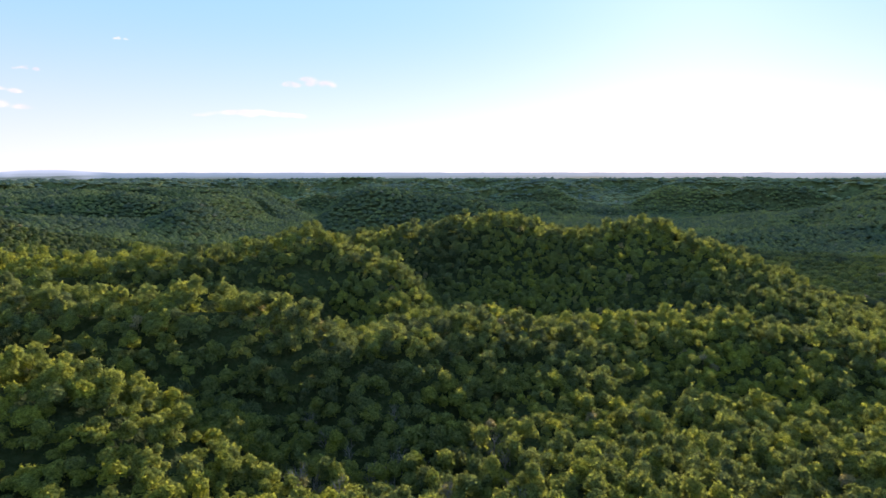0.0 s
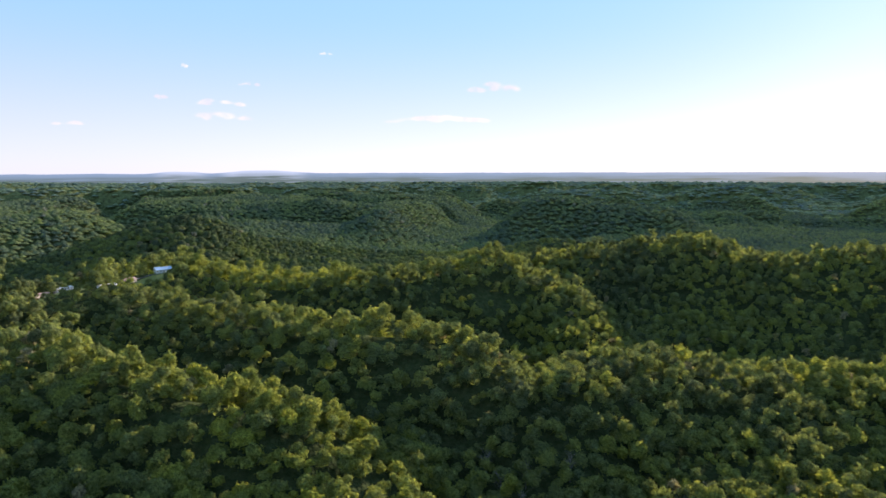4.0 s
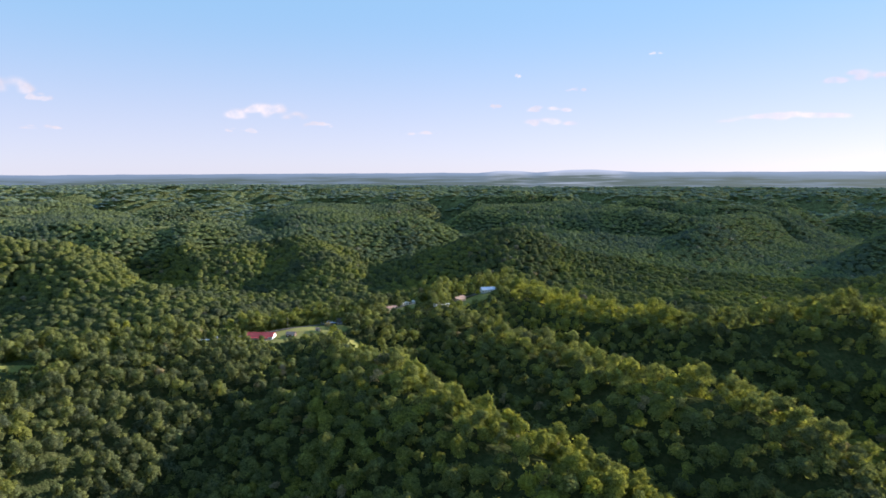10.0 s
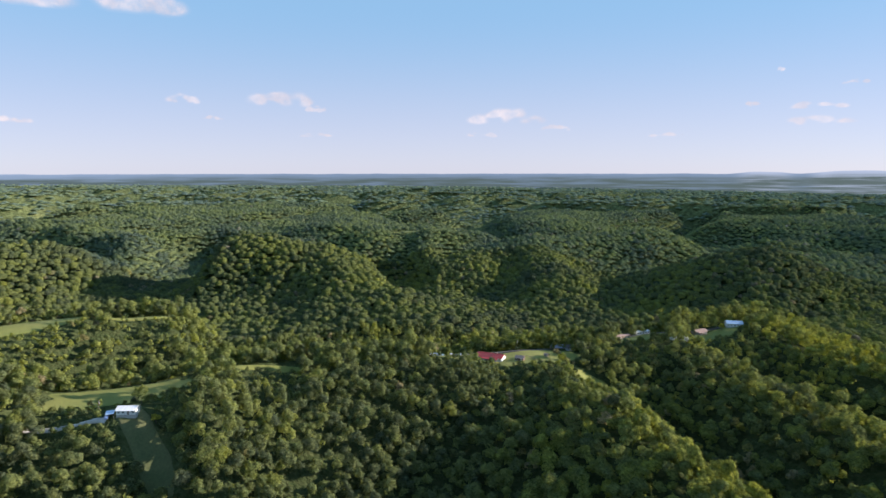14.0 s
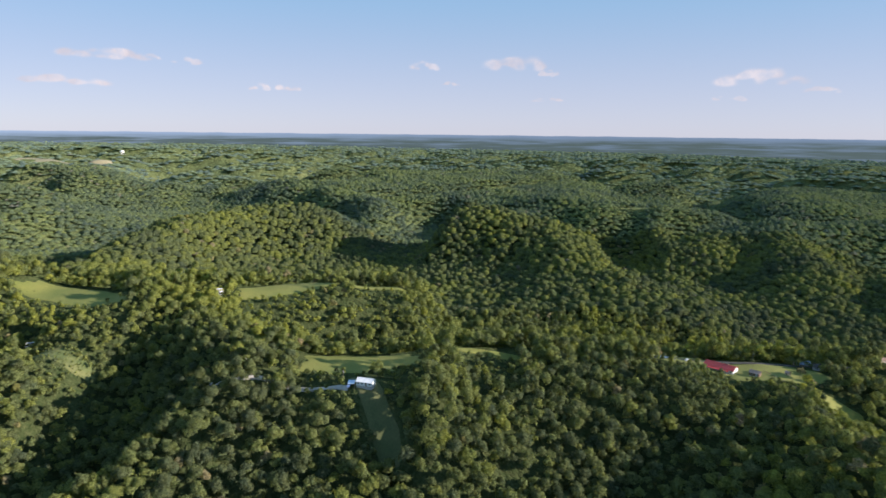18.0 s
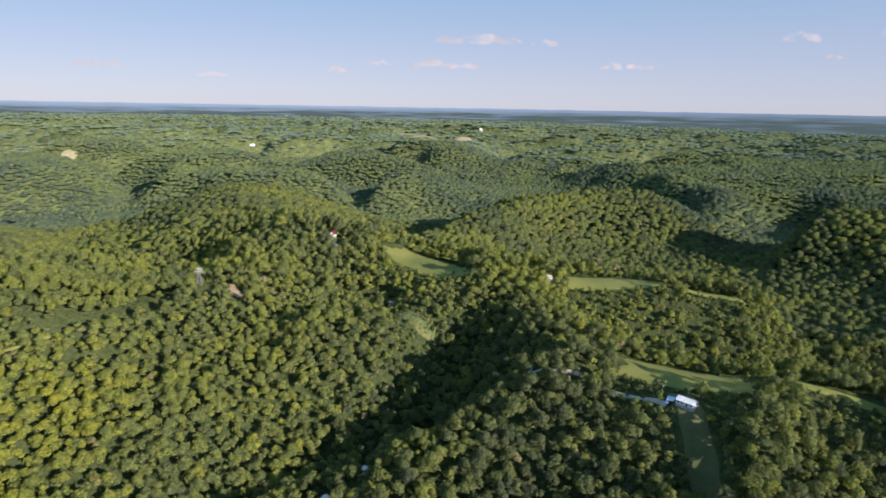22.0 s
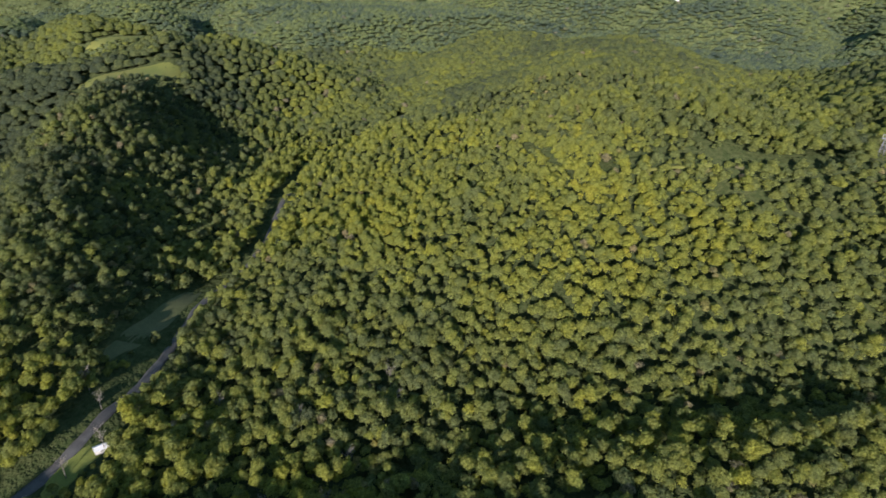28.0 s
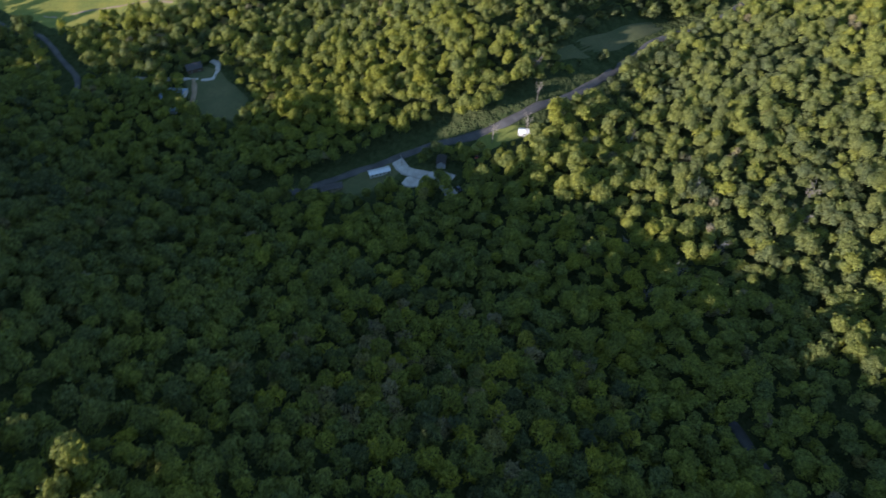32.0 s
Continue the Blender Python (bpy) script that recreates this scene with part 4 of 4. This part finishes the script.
def cloud(az, el, wide, high, eye=50.0, dense=0.72):
    """A small heap cloud far off, thin at its edges: bearing, height and size in degrees."""
    r = np.random.default_rng(int(az * 10 + el * 100) + 5000)
    R = 4550.0
    out = np.array([-math.sin(radians(az)), math.cos(radians(az)), 0.0])
    side = np.array([math.cos(radians(az)), math.sin(radians(az)), 0.0])
    c = out * R + np.array([0, 0, eye + R * math.tan(radians(el))])
    W, H = R * math.tan(radians(wide)) / 2, R * math.tan(radians(high)) / 2
    nu, nv = int(24 + wide * 5), 22
    u, v = np.meshgrid(np.linspace(-1.25, 1.25, nu), np.linspace(-1.2, 1.5, nv), indexing="ij")
    thick = np.zeros_like(u)
    for i in range(int(7 + wide * 2.2)):
        s = r.uniform(-1, 1)
        up = -0.3 + r.uniform(0.0, 1.1) * (1 - 0.85 * s * s)
        a, b = r.uniform(0.08, 0.2) + 0.25 / (1 + wide), r.uniform(0.3, 0.62)
        low = np.where(v < up, 1.7, 1.0)  # flat below, heaped above
        thick += r.uniform(0.45, 1.0) * np.exp(-((u - s) / a) ** 2 - ((v - up) / b * low) ** 2)
    thick = np.clip((thick - 0.22) * 1.15, 0, 1)
    p = c + (u * W)[..., None] * side + (v * H)[..., None] * np.array([0, 0, 1.0]) - (thick * H * 0.2)[..., None] * out
    i, j = np.meshgrid(np.arange(nu - 1), np.arange(nv - 1), indexing="ij")
    q = np.stack([i * nv + j, (i + 1) * nv + j, (i + 1) * nv + j + 1, i * nv + j + 1], -1).reshape(-1, 4)
    q = q[thick.ravel()[q].max(1) > 0.0]
    me = np_mesh("cloud", p.reshape(-1, 3), q, VAPOUR, flat=False)
    me.attributes.new("thick", "FLOAT", "POINT").data.foreach_set("value", (thick ** 1.5 * dense).ravel().astype(np.float32))
    ob = new("cloud", me)
    ob.visible_shadow = False
    tagged(ob, "small white heap cloud low over the horizon", "cloud", "evening clouds", "structure")


for row in ((58.9, 4.8, 6.6, 1.6), (61.1, 3.4, 2.6, 0.7), (54.6, 3.9, 3.0, 0.7), (39.4, 5.5, 1.7, 0.6), (34.8, 5.2, 3.8, 0.7),
            (34.7, 4.1, 4.5, 1.0), (32.4, 6.8, 1.6, 0.6), (37.3, 8.0, 0.7, 0.6), (25.9, 9.5, 1.0, 0.5), (11.6, 6.6, 4.6, 1.1)):
    cloud(*row)
for row in ((16.2, 3.6, 8.5, 0.9), (45.4, 2.9, 2.5, 0.5), (86.0, 5.7, 2.4, 1.1), (78.2, 5.8, 5.6, 1.6), (83.7, 4.3, 1.5, 0.5),
            (75.4, 5.2, 2.0, 0.9), (75.4, 3.0, 2.6, 0.6), (92.0, 12.6, 12.5, 2.6), (105.4, 5.5, 2.6, 0.9), (108.4, 5.7, 2.2, 0.7)):
    cloud(*row, eye=80.0)
for row in ((99.8, 3.4, 1.8, 0.8), (97.6, 3.4, 2.1, 0.8), (111.4, 5.4, 6.2, 1.2), (114.1, 3.4, 5.6, 1.0), (122.7, 2.8, 2.3, 0.8),
            (119.3, 3.5, 2.0, 0.7), (132.0, 2.2, 4.0, 0.5), (141.2, 2.7, 3.5, 0.7), (155.7, 4.6, 4.5, 1.1), (160.5, 4.4, 6.0, 1.3)):
    cloud(*row, eye=104.0, dense=0.95)


def water_tower(x, y):
    t = stand("water_tower", x, y, 0, 0.5)
    for i in range(4):
        a = math.pi / 2 * i + 0.8
        bm = bmesh.new()
        rod(bm, (7 * math.cos(a), 7 * math.sin(a), -1), (4.5 * math.cos(a), 4.5 * math.sin(a), 24), 0.8, 0.8, 6)
        part("leg", bm, WHITE, t)
    v, f = ico(2)
    v = v * np.array([9, 9, 6.5]) + np.array([0, 0, 28])
    new("tank", np_mesh("tank", v, f, WHITE, flat=False)).parent = t
    tagged(t, "far-off white water tower above the woods", "water tower")


water_tower(-2900, -1082)

# ---------------------------------------------------------------- woodland
rng = np.random.default_rng(7)


def outward(v):
    """The way that the leaves of a crown lean."""
    n = v - np.array([0, 0, v[:, 2].max() * 0.42])
    return n / np.maximum(np.linalg.norm(n, axis=1), 1e-6)[:, None]


def crown_dome(seed, rings, around, slender, rough, deep=0.35):
    """A crown as an uneven closed dome, for trees farther off."""
    r = np.random.default_rng(seed)
    v = [(r.uniform(-0.12, 0.12), r.uniform(-0.12, 0.12), slender * r.uniform(1.5, 1.7))]
    f = []
    for i in range(rings):
        s = (i + 1) / rings
        z = slender * (0.75 + 0.85 * math.cos(s * (1.65 + deep)))
        w = math.sin(s * (1.65 + deep) if s < 0.95 else 1.9)
        for j in range(around):
            a = 2 * math.pi * (j + 0.5 * (i % 2)) / around
            k = w * r.uniform(1 - rough, 1 + rough)
            v.append((k * math.cos(a), k * math.sin(a), z * r.uniform(1 - rough * 0.6, 1 + rough * 0.6)))
            p, q = 1 + i * around + j, 1 + i * around + (j + 1) % around
            if i == 0:
                f.append((0, p, q))
            else:
                m, n = p - around, q - around
                f += [(m, p, q), (m, q, n)] if i % 2 == 0 else [(m, p, n), (n, p, q)]
    v = np.array(v)
    return v, np.array(f), outward(v)


def crown_heap(seed, level, clumps, slender, sprays=0, size=0.13, deep=0.42, rough=0.08):
    """A crown of one heaped, clumped surface with sprays of leaves standing out of it, for a crown radius of one metre; its foot is at 0."""
    r = np.random.default_rng(seed)
    v, f = ico(level)
    tips = r.normal(0, 1, (clumps, 3))
    tips[:, 2] = np.abs(tips[:, 2]) * 0.9 - 0.15
    tips /= np.linalg.norm(tips, axis=1)[:, None]
    swell = r.uniform(0.7, 1.25, clumps)
    spread = r.uniform(0.18, 0.34, clumps)
    near = np.arccos(np.clip(v @ tips.T, -1, 1)) / spread
    lump = (swell * np.exp(-near ** 2)).max(1)
    radius = 0.60 + deep * lump + r.uniform(-rough, rough, len(v))
    p = v * radius[:, None]
    p[:, 2] *= slender * np.where(p[:, 2] > 0, 0.9, 0.8)
    p[:, :2] += 0.10 * np.sin(p[:, 2:3] * 2.3 + r.uniform(0, 6, 2))
    keep = v[f].mean(1)[:, 2] > -0.4
    f = f[keep]
    a, b, c = p[f[:, 0]], p[f[:, 1]], p[f[:, 2]]
    fn = np.cross(b - a, c - a)
    n = np.zeros_like(p)
    for k in range(3):
        np.add.at(n, f[:, k], fn)
    n /= np.maximum(np.linalg.norm(n, axis=1), 1e-9)[:, None]
    lean = 0.8 * n + 0.2 * v
    p[:, 2] += slender * 0.66
    vs, fs, ls = [p], [f], [lean]
    top = np.where(v[:, 2] > -0.35)[0]
    sv, sl = [], []
    for i in range(sprays):
        k = int(r.choice(top))
        o = n[k] + r.normal(0, 0.25, 3)
        o /= np.linalg.norm(o)
        q = p[k] + o * r.uniform(0.0, 0.06) + r.normal(0, 0.05, 3)
        m = o * 0.5 + r.normal(0, 0.6, 3)
        m /= np.linalg.norm(m)
        x = np.cross(m, (0.3, 0.5, 0.8))
        x /= np.linalg.norm(x)
        y = np.cross(m, x)
        turn = r.uniform(0, 6.28)
        for j in range(3):
            w = turn + j * 2.094
            sv.append(q + (x * math.cos(w) + y * math.sin(w)) * size * r.uniform(0.7, 1.3))
            sl.append(o * 0.7 + v[k] * 0.3)
    if sprays:
        vs.append(np.array(sv))
        ls.append(np.array(sl))
        fs.append(np.arange(3 * sprays).reshape(-1, 3) + len(p))
    used, back = np.unique(np.vstack(fs), return_inverse=True)
    lean = np.vstack(ls)[used]
    return np.vstack(vs)[used], back.reshape(-1, 3), lean / np.linalg.norm(lean, axis=1)[:, None]


def crown_lobes(seed, lobes, slender, sprays=0, size=0.16):
    """A crown of several rounded leafy boughs grown together, for a crown radius of one metre; its foot is at 0."""
    r = np.random.default_rng(seed)
    ball, faces = ico(1)
    faces = faces[ball[faces].mean(1)[:, 2] > -0.6]
    vs, fs, ls, base = [], [], [], 0
    for i in range(lobes):
        a = 2.4 * i + r.uniform(-0.4, 0.4)
        out = 0.0 if i == 0 else r.uniform(0.38, 0.62)
        out *= min(1.0, 1.3 / slender)
        c = np.array([out * math.cos(a), out * math.sin(a), slender * (1.12 - 0.75 * out * out - (0.30 * (i % 3 == 2) if i else 0) + r.uniform(-0.08, 0.08))])
        big = r.uniform(0.40, 0.58) if lobes > 5 else r.uniform(0.48, 0.64)
        p = ball * big * r.uniform(0.8, 1.22, (len(ball), 1)) * np.array([1, 1, 0.95])
        vs.append(p + c)
        n = ball + 0.5 * (p + c - np.array([0, 0, slender * 0.6]))
        ls.append(n / np.linalg.norm(n, axis=1)[:, None])
        fs.append(faces + base)
        base += len(ball)
    body, lean = np.vstack(vs), np.vstack(ls)
    sv, sl = [], []
    for i in range(sprays):
        k = int(r.integers(0, len(body)))
        m = lean[k] * 0.4 + r.normal(0, 0.6, 3)
        m /= np.linalg.norm(m)
        x = np.cross(m, (0.3, 0.5, 0.8))
        x /= np.linalg.norm(x)
        y = np.cross(m, x)
        q = body[k] + lean[k] * r.uniform(0.0, 0.08) + r.normal(0, 0.06, 3)
        turn = r.uniform(0, 6.28)
        for j in range(3):
            w = turn + j * 2.094
            sv.append(q + (x * math.cos(w) + y * math.sin(w)) * size * r.uniform(0.7, 1.3))
            sl.append(lean[k])
    if sprays:
        fs.append(np.arange(3 * sprays).reshape(-1, 3) + len(body))
        body, lean = np.vstack([body, sv]), np.vstack([lean, sl])
    return body, np.vstack(fs), lean


def soften(a, k):
    """The leaves of far crowns, seen as one canopy, lean upwards."""
    n = a[2] * (1 - k) + np.array([0, 0, k])
    return a[0], a[1], n / np.linalg.norm(n, axis=1)[:, None]


SHAPES = (1.2, 1.4, 1.65, 1.05, 1.9, 1.3, 2.05, 1.15)
NEAR = [crown_lobes(120 + i, 8, s, 72, 0.17) for i, s in enumerate(SHAPES)]
MID = [crown_lobes(140 + i, 4, s, 12, 0.24) for i, s in enumerate(SHAPES)]
THIRD = [crown_lobes(160 + i, 3, s, 8, 0.26) for i, s in enumerate(SHAPES)]
FARTHER = [soften(crown_dome(60 + i, 2, 5, s * 0.58, 0.22), 0.35) for i, s in enumerate(SHAPES)]
DISTANT = [soften(crown_dome(80 + i, 1, 6, s * 0.42, 0.22), 0.5) for i, s in enumerate(SHAPES[:4])]
HORIZON = [soften(crown_dome(85 + i, 1, 6, s * 0.25, 0.2), 0.5) for i, s in enumerate(SHAPES[:4])]


def scatter(inner, outer, step, skip=None):
    """Places of trees in a ring about the middle, on a shaken lattice."""
    n = int(outer / step) + 1
    gx, gy = np.meshgrid(np.arange(-n, n + 1) * step, np.arange(-n, n + 1) * step)
    gx = gx + (np.arange(2 * n + 1) % 2)[:, None] * step / 2
    x = (gx + rng.uniform(-0.5, 0.5, gx.shape) * step).ravel()
    y = (gy + rng.uniform(-0.5, 0.5, gy.shape) * step).ravel()
    r = np.hypot(x, y)
    ok = (r >= inner) & (r < outer)
    x, y = x[ok], y[ok]
    ok = ~open_ground(x, y, 2.0)
    x, y = x[ok], y[ok]
    ok = ~on_road(x, y)
    x, y = x[ok], y[ok]
    # behind the start nobody looks: few trees there
    side = np.degrees(np.arctan2(-x - 15, y - 8)) % 360
    ok = (side < np.where(np.hypot(x, y) > 1350, 212, 258)) | (side > 318) | (np.hypot(x, y) < 300) | (rng.random(len(x)) < 0.15)
    return x[ok], y[ok]


def cut_for_view(x, y):
    """Trees made lower where they would hide open ground from the way: 1 for full size."""
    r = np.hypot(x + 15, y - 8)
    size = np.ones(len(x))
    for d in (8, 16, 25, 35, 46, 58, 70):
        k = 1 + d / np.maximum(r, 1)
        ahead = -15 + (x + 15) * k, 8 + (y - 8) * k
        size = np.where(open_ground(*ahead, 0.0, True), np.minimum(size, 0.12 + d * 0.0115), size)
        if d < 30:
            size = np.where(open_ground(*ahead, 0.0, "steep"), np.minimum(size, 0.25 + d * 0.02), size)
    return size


def tones(x, y):
    """How yellow, dark or bare each crown is; stands of a kind keep together. One valley hillside is darkened for its
    shade.
    """
    stand = value_noise(x / 70, y / 70, 21) * 0.45 + value_noise(x / 190, y / 190, 22) * 0.3
    t = 0.02 + stand * 0.75 + rng.normal(0, 0.11, len(x))
    south = smooth(-60, -260, y) * smooth(-650, -250, x) * smooth(950, 650, np.hypot(x, y))
    t += 0.15 * south
    # shade on the hill east of the valley road, painted as darker crowns
    t -= 0.26 * smooth(20, 110, x) * smooth(-300, -400, y) * smooth(-1000, -850, y)
    bare = rng.random(len(x)) < 0.006 + 0.06 * (value_noise(x / 45, y / 45, 23) > 0.66)
    return np.clip(np.where(bare, rng.uniform(0.88, 1.0, len(x)), np.clip(t, 0.02, 0.8)), 0, 1)


def woodland(name, x, y, kinds, size, lift, label, leaves=None, even=False):
    n = len(x)
    z = ground_z(x, y)
    tone = tones(x, y)
    pick = rng.integers(0, len(kinds), n)
    # crowns that block the view of a clearing are shrunk
    low = cut_for_view(x, y)
    # tall spreading trees stand over smaller ones
    tall = rng.random(n) < 0.2 + 0.3 * value_noise(x / 38, y / 38, 24)
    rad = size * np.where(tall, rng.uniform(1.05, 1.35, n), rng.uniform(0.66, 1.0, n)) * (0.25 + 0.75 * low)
    if even:
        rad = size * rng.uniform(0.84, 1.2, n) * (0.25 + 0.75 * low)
    rad = np.where(tone > 0.87, np.minimum(rad, 0.85 * size), rad)
    turn = rng.uniform(0, 2 * np.pi, n)
    hgt = rng.uniform(0.94, 1.06, n) if even else np.where(tall, rng.uniform(0.95, 1.22, n), rng.uniform(0.82, 1.1, n))
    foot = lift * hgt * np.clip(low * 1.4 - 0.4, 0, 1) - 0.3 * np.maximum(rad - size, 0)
    foot = np.where(open_ground(x, y, 10.0), 0.3, foot)  # leafy to the ground at the edge of a field
    vs, fs, ts, ls, base = [], [], [], [], 0
    for k, (v, f, o) in enumerate(kinds):
        i = np.where(pick == k)[0]
        c, s = np.cos(turn[i])[:, None], np.sin(turn[i])[:, None]
        R = rad[i][:, None]
        px = (v[:, 0] * c - v[:, 1] * s) * R + x[i][:, None]
        py = (v[:, 0] * s + v[:, 1] * c) * R + y[i][:, None]
        pz = v[:, 2] * R * hgt[i][:, None] + (z[i] + foot[i])[:, None]
        vs.append(np.stack([px, py, pz], -1).reshape(-1, 3))
        ls.append(np.stack([o[:, 0] * c - o[:, 1] * s, o[:, 0] * s + o[:, 1] * c, o[:, 2] + 0 * c], -1).reshape(-1, 3))
        fs.append((f[None] + (np.arange(len(i)) * len(v))[:, None, None]).reshape(-1, 3) + base)
        ts.append(np.repeat(tone[i], len(f)))
        base += len(i) * len(v)
    me = np_mesh(name, np.vstack(vs), np.vstack(fs), leaves or WOODS, np.concatenate(ts), False, np.vstack(ls))
    print(name, n, "trees", len(me.polygons), "triangles")
    return tagged(new(name, me), label, "woods", kind="stuff")


def trunk_mesh(name, height, radius, seed, material, limbs=4):
    r = np.random.default_rng(seed)
    bm = bmesh.new()
    rod(bm, (0, 0, -1.0), (0.15, 0.1, height), radius, radius * 0.45, 7)
    for i in range(limbs):
        a, z = 2 * math.pi * i / limbs + r.uniform(-0.4, 0.4), height * r.uniform(0.55, 0.9)
        out = r.uniform(1.8, 3.0)
        rod(bm, (0.1, 0.05, z), (out * math.cos(a), out * math.sin(a), z + r.uniform(2.0, 3.6)), radius * 0.4, radius * 0.12, 5)
    me = bpy.data.meshes.new(name)
    bm.to_mesh(me)
    bm.free()
    me.materials.append(material)
    return me


TREE_KINDS = []
for k in range(6):
    v, f, o = crown_heap(190 + k, 3, 26, SHAPES[k], 380, 0.085, 0.5, 0.09)
    crown = np_mesh("crown", v * 4.1 + np.array([0, 0, 6.5]), f, LEAVES, lean=o)
    TREE_KINDS.append((trunk_mesh("trunk", 9.5, 0.25, k, BARK), crown))


def tree(x, y, kind, scale, label="broadleaved tree in fresh green spring leaf", group="trees of the hillside", name="broadleaf_tree", sink=0.3):
    t = stand(name, x, y, float(rng.uniform(0, 360)), sink)
    t.scale = (scale, scale, scale * float(rng.uniform(0.9, 1.15)))
    for nm, me in zip(("trunk", "crown"), TREE_KINDS[kind]):
        new(nm, me).parent = t
    return tagged(t, label, "tree", group)


def bare_mesh(name, seed, material):
    r = np.random.default_rng(seed)
    bm = bmesh.new()
    rod(bm, (0, 0, -1), (0, 0, 12), 0.26, 0.1, 6)
    for i in range(16):
        a, z = r.uniform(0, 6.28), r.uniform(5, 12)
        p = Vector((1.5 * math.cos(a), 1.5 * math.sin(a), z + 2.2))
        rod(bm, (0, 0, z), p, 0.1, 0.05, 4)
        for j in range(4):
            q = p + Vector((r.normal(0, 0.9) + math.cos(a), r.normal(0, 0.9) + math.sin(a), r.uniform(1.0, 2.6)))
            rod(bm, p, q, 0.05, 0.02, 3)
    me = bpy.data.meshes.new(name)
    bm.to_mesh(me)
    bm.free()
    me.materials.append(material)
    return me


STRETCH = (-30, 100, -150, -45)  # the slope that the way ends above
x, y = scatter(0, 360, 6.1)
# broad old trees on the hills to the north, so fewer of them
ok = (y < 140) | (rng.random(len(x)) < 0.88)
x, y = x[ok], y[ok]
near = (x > STRETCH[0]) & (x < STRETCH[1]) & (y > STRETCH[2]) & (y < STRETCH[3])
for px, py in zip(x[near], y[near]):
    tree(float(px), float(py), int(rng.integers(0, 6)), float(rng.uniform(0.75, 1.15)))
for px, py, k, sc in ((-416, 8, 0, 1.05), (-399, 15, 3, 0.7), (-432, -30, 3, 0.6), (-444, -52, 0, 0.7), (-436, 318, 0, 0.8), (-420, 312, 5, 0.8),
                      (-462, 296, 3, 0.5), (-452, 388, 0, 0.7), (-440, 470, 3, 0.7), (-446, 520, 5, 0.7), (118, -248, 3, 0.7), (126, -232, 0, 0.6)):
    tree(px, py, k, sc, "round broadleaved tree standing alone on open grass", "lawn trees", sink=4.6 * sc)
BARE = [bare_mesh("bare_crown", 300 + i, GREY_BARK) for i in range(3)]
for i in range(46):
    px, py = (float(rng.uniform(-70, 40)), float(rng.uniform(245, 330))) if i < 30 else (float(rng.uniform(-60, 130)), float(rng.uniform(-330, -200)))
    b = stand("bare_tree", px, py, float(rng.uniform(0, 360)), 0.3)
    b.scale = (float(rng.uniform(0.85, 1.3)),) * 3
    new("bare_crown", BARE[i % 3]).parent = b
    tagged(b, "grey leafless tree with upright twigs among green woods", "bare tree", "bare trees")
# the slopes right under the way are hidden below its view, but for the last one
side = np.degrees(np.arctan2(-x - 15, y - 8)) % 360
under = np.hypot(x + 15, y - 8) < np.interp(side, [0, 45, 90, 135, 155, 290, 300, 360], [140, 170, 225, 200, 0, 0, 140, 140])
woodland("woods", x[~near & ~under], y[~near & ~under], NEAR, np.where(y[~near & ~under] > 140, 4.6, 4.4), 5.4, "dense broadleaved woods in fresh spring leaf on steep hills")
woodland("woods", x[~near & under], y[~near & under], MID, 4.5, 5.4, "broadleaved woods on the slopes under the open sky")
x, y = scatter(360, 600, 6.2)
ok = (y < 140) | (x < -330) | (rng.random(len(x)) < 0.78)
x, y = x[ok], y[ok]
woodland("woods", x, y, MID, np.where((y < 140) | (x < -330), 4.4, 5.3), 5.4, "green broadleaved woods on the nearer ridges")
x, y = scatter(600, 850, 6.4)
ok = (y < 140) | (x < -330) | (rng.random(len(x)) < 0.78)
x, y = x[ok], y[ok]
woodland("woods", x, y, THIRD, np.where((y < 140) | (x < -330), 4.6, 5.3), 5.4, "green broadleaved woods covering the ridges and hollows")
x, y = scatter(850, 1350, 7.9)
woodland("far_woods", x, y, FARTHER, 6.9, 7.0, "wooded hills farther off, a closed green canopy", FAR_DIM_LEAVES, True)
x, y = scatter(1350, 2500, 11.4)
woodland("far_woods", x, y, DISTANT, 8.8, 4.5, "distant wooded ridges, a closed green canopy", FARTHER_HAZY_LEAVES, True)
x, y = scatter(2500, 4700, 27.0)
woodland("distant_woods", x, y, HORIZON, 16.0, -2.0, "woods at the horizon, a canopy tinted blue-green with painted haze", HORIZON_HAZY_LEAVES, True)
# low brush on the cut strips under the power line
for cx, cy, a, b, turn in ((-493, -226, 26, 9, 74), (-428, -395, 16, 9, 62)):
    u, v = rng.uniform(-1, 1, 170) * a, rng.uniform(-1, 1, 170) * b
    c, t = math.cos(radians(turn)), math.sin(radians(turn))
    woodland("brush", cx + u * c - v * t, cy + u * t + v * c, THIRD, 1.5, 0.0, "low yellow-green brush on a cut strip in the woods")
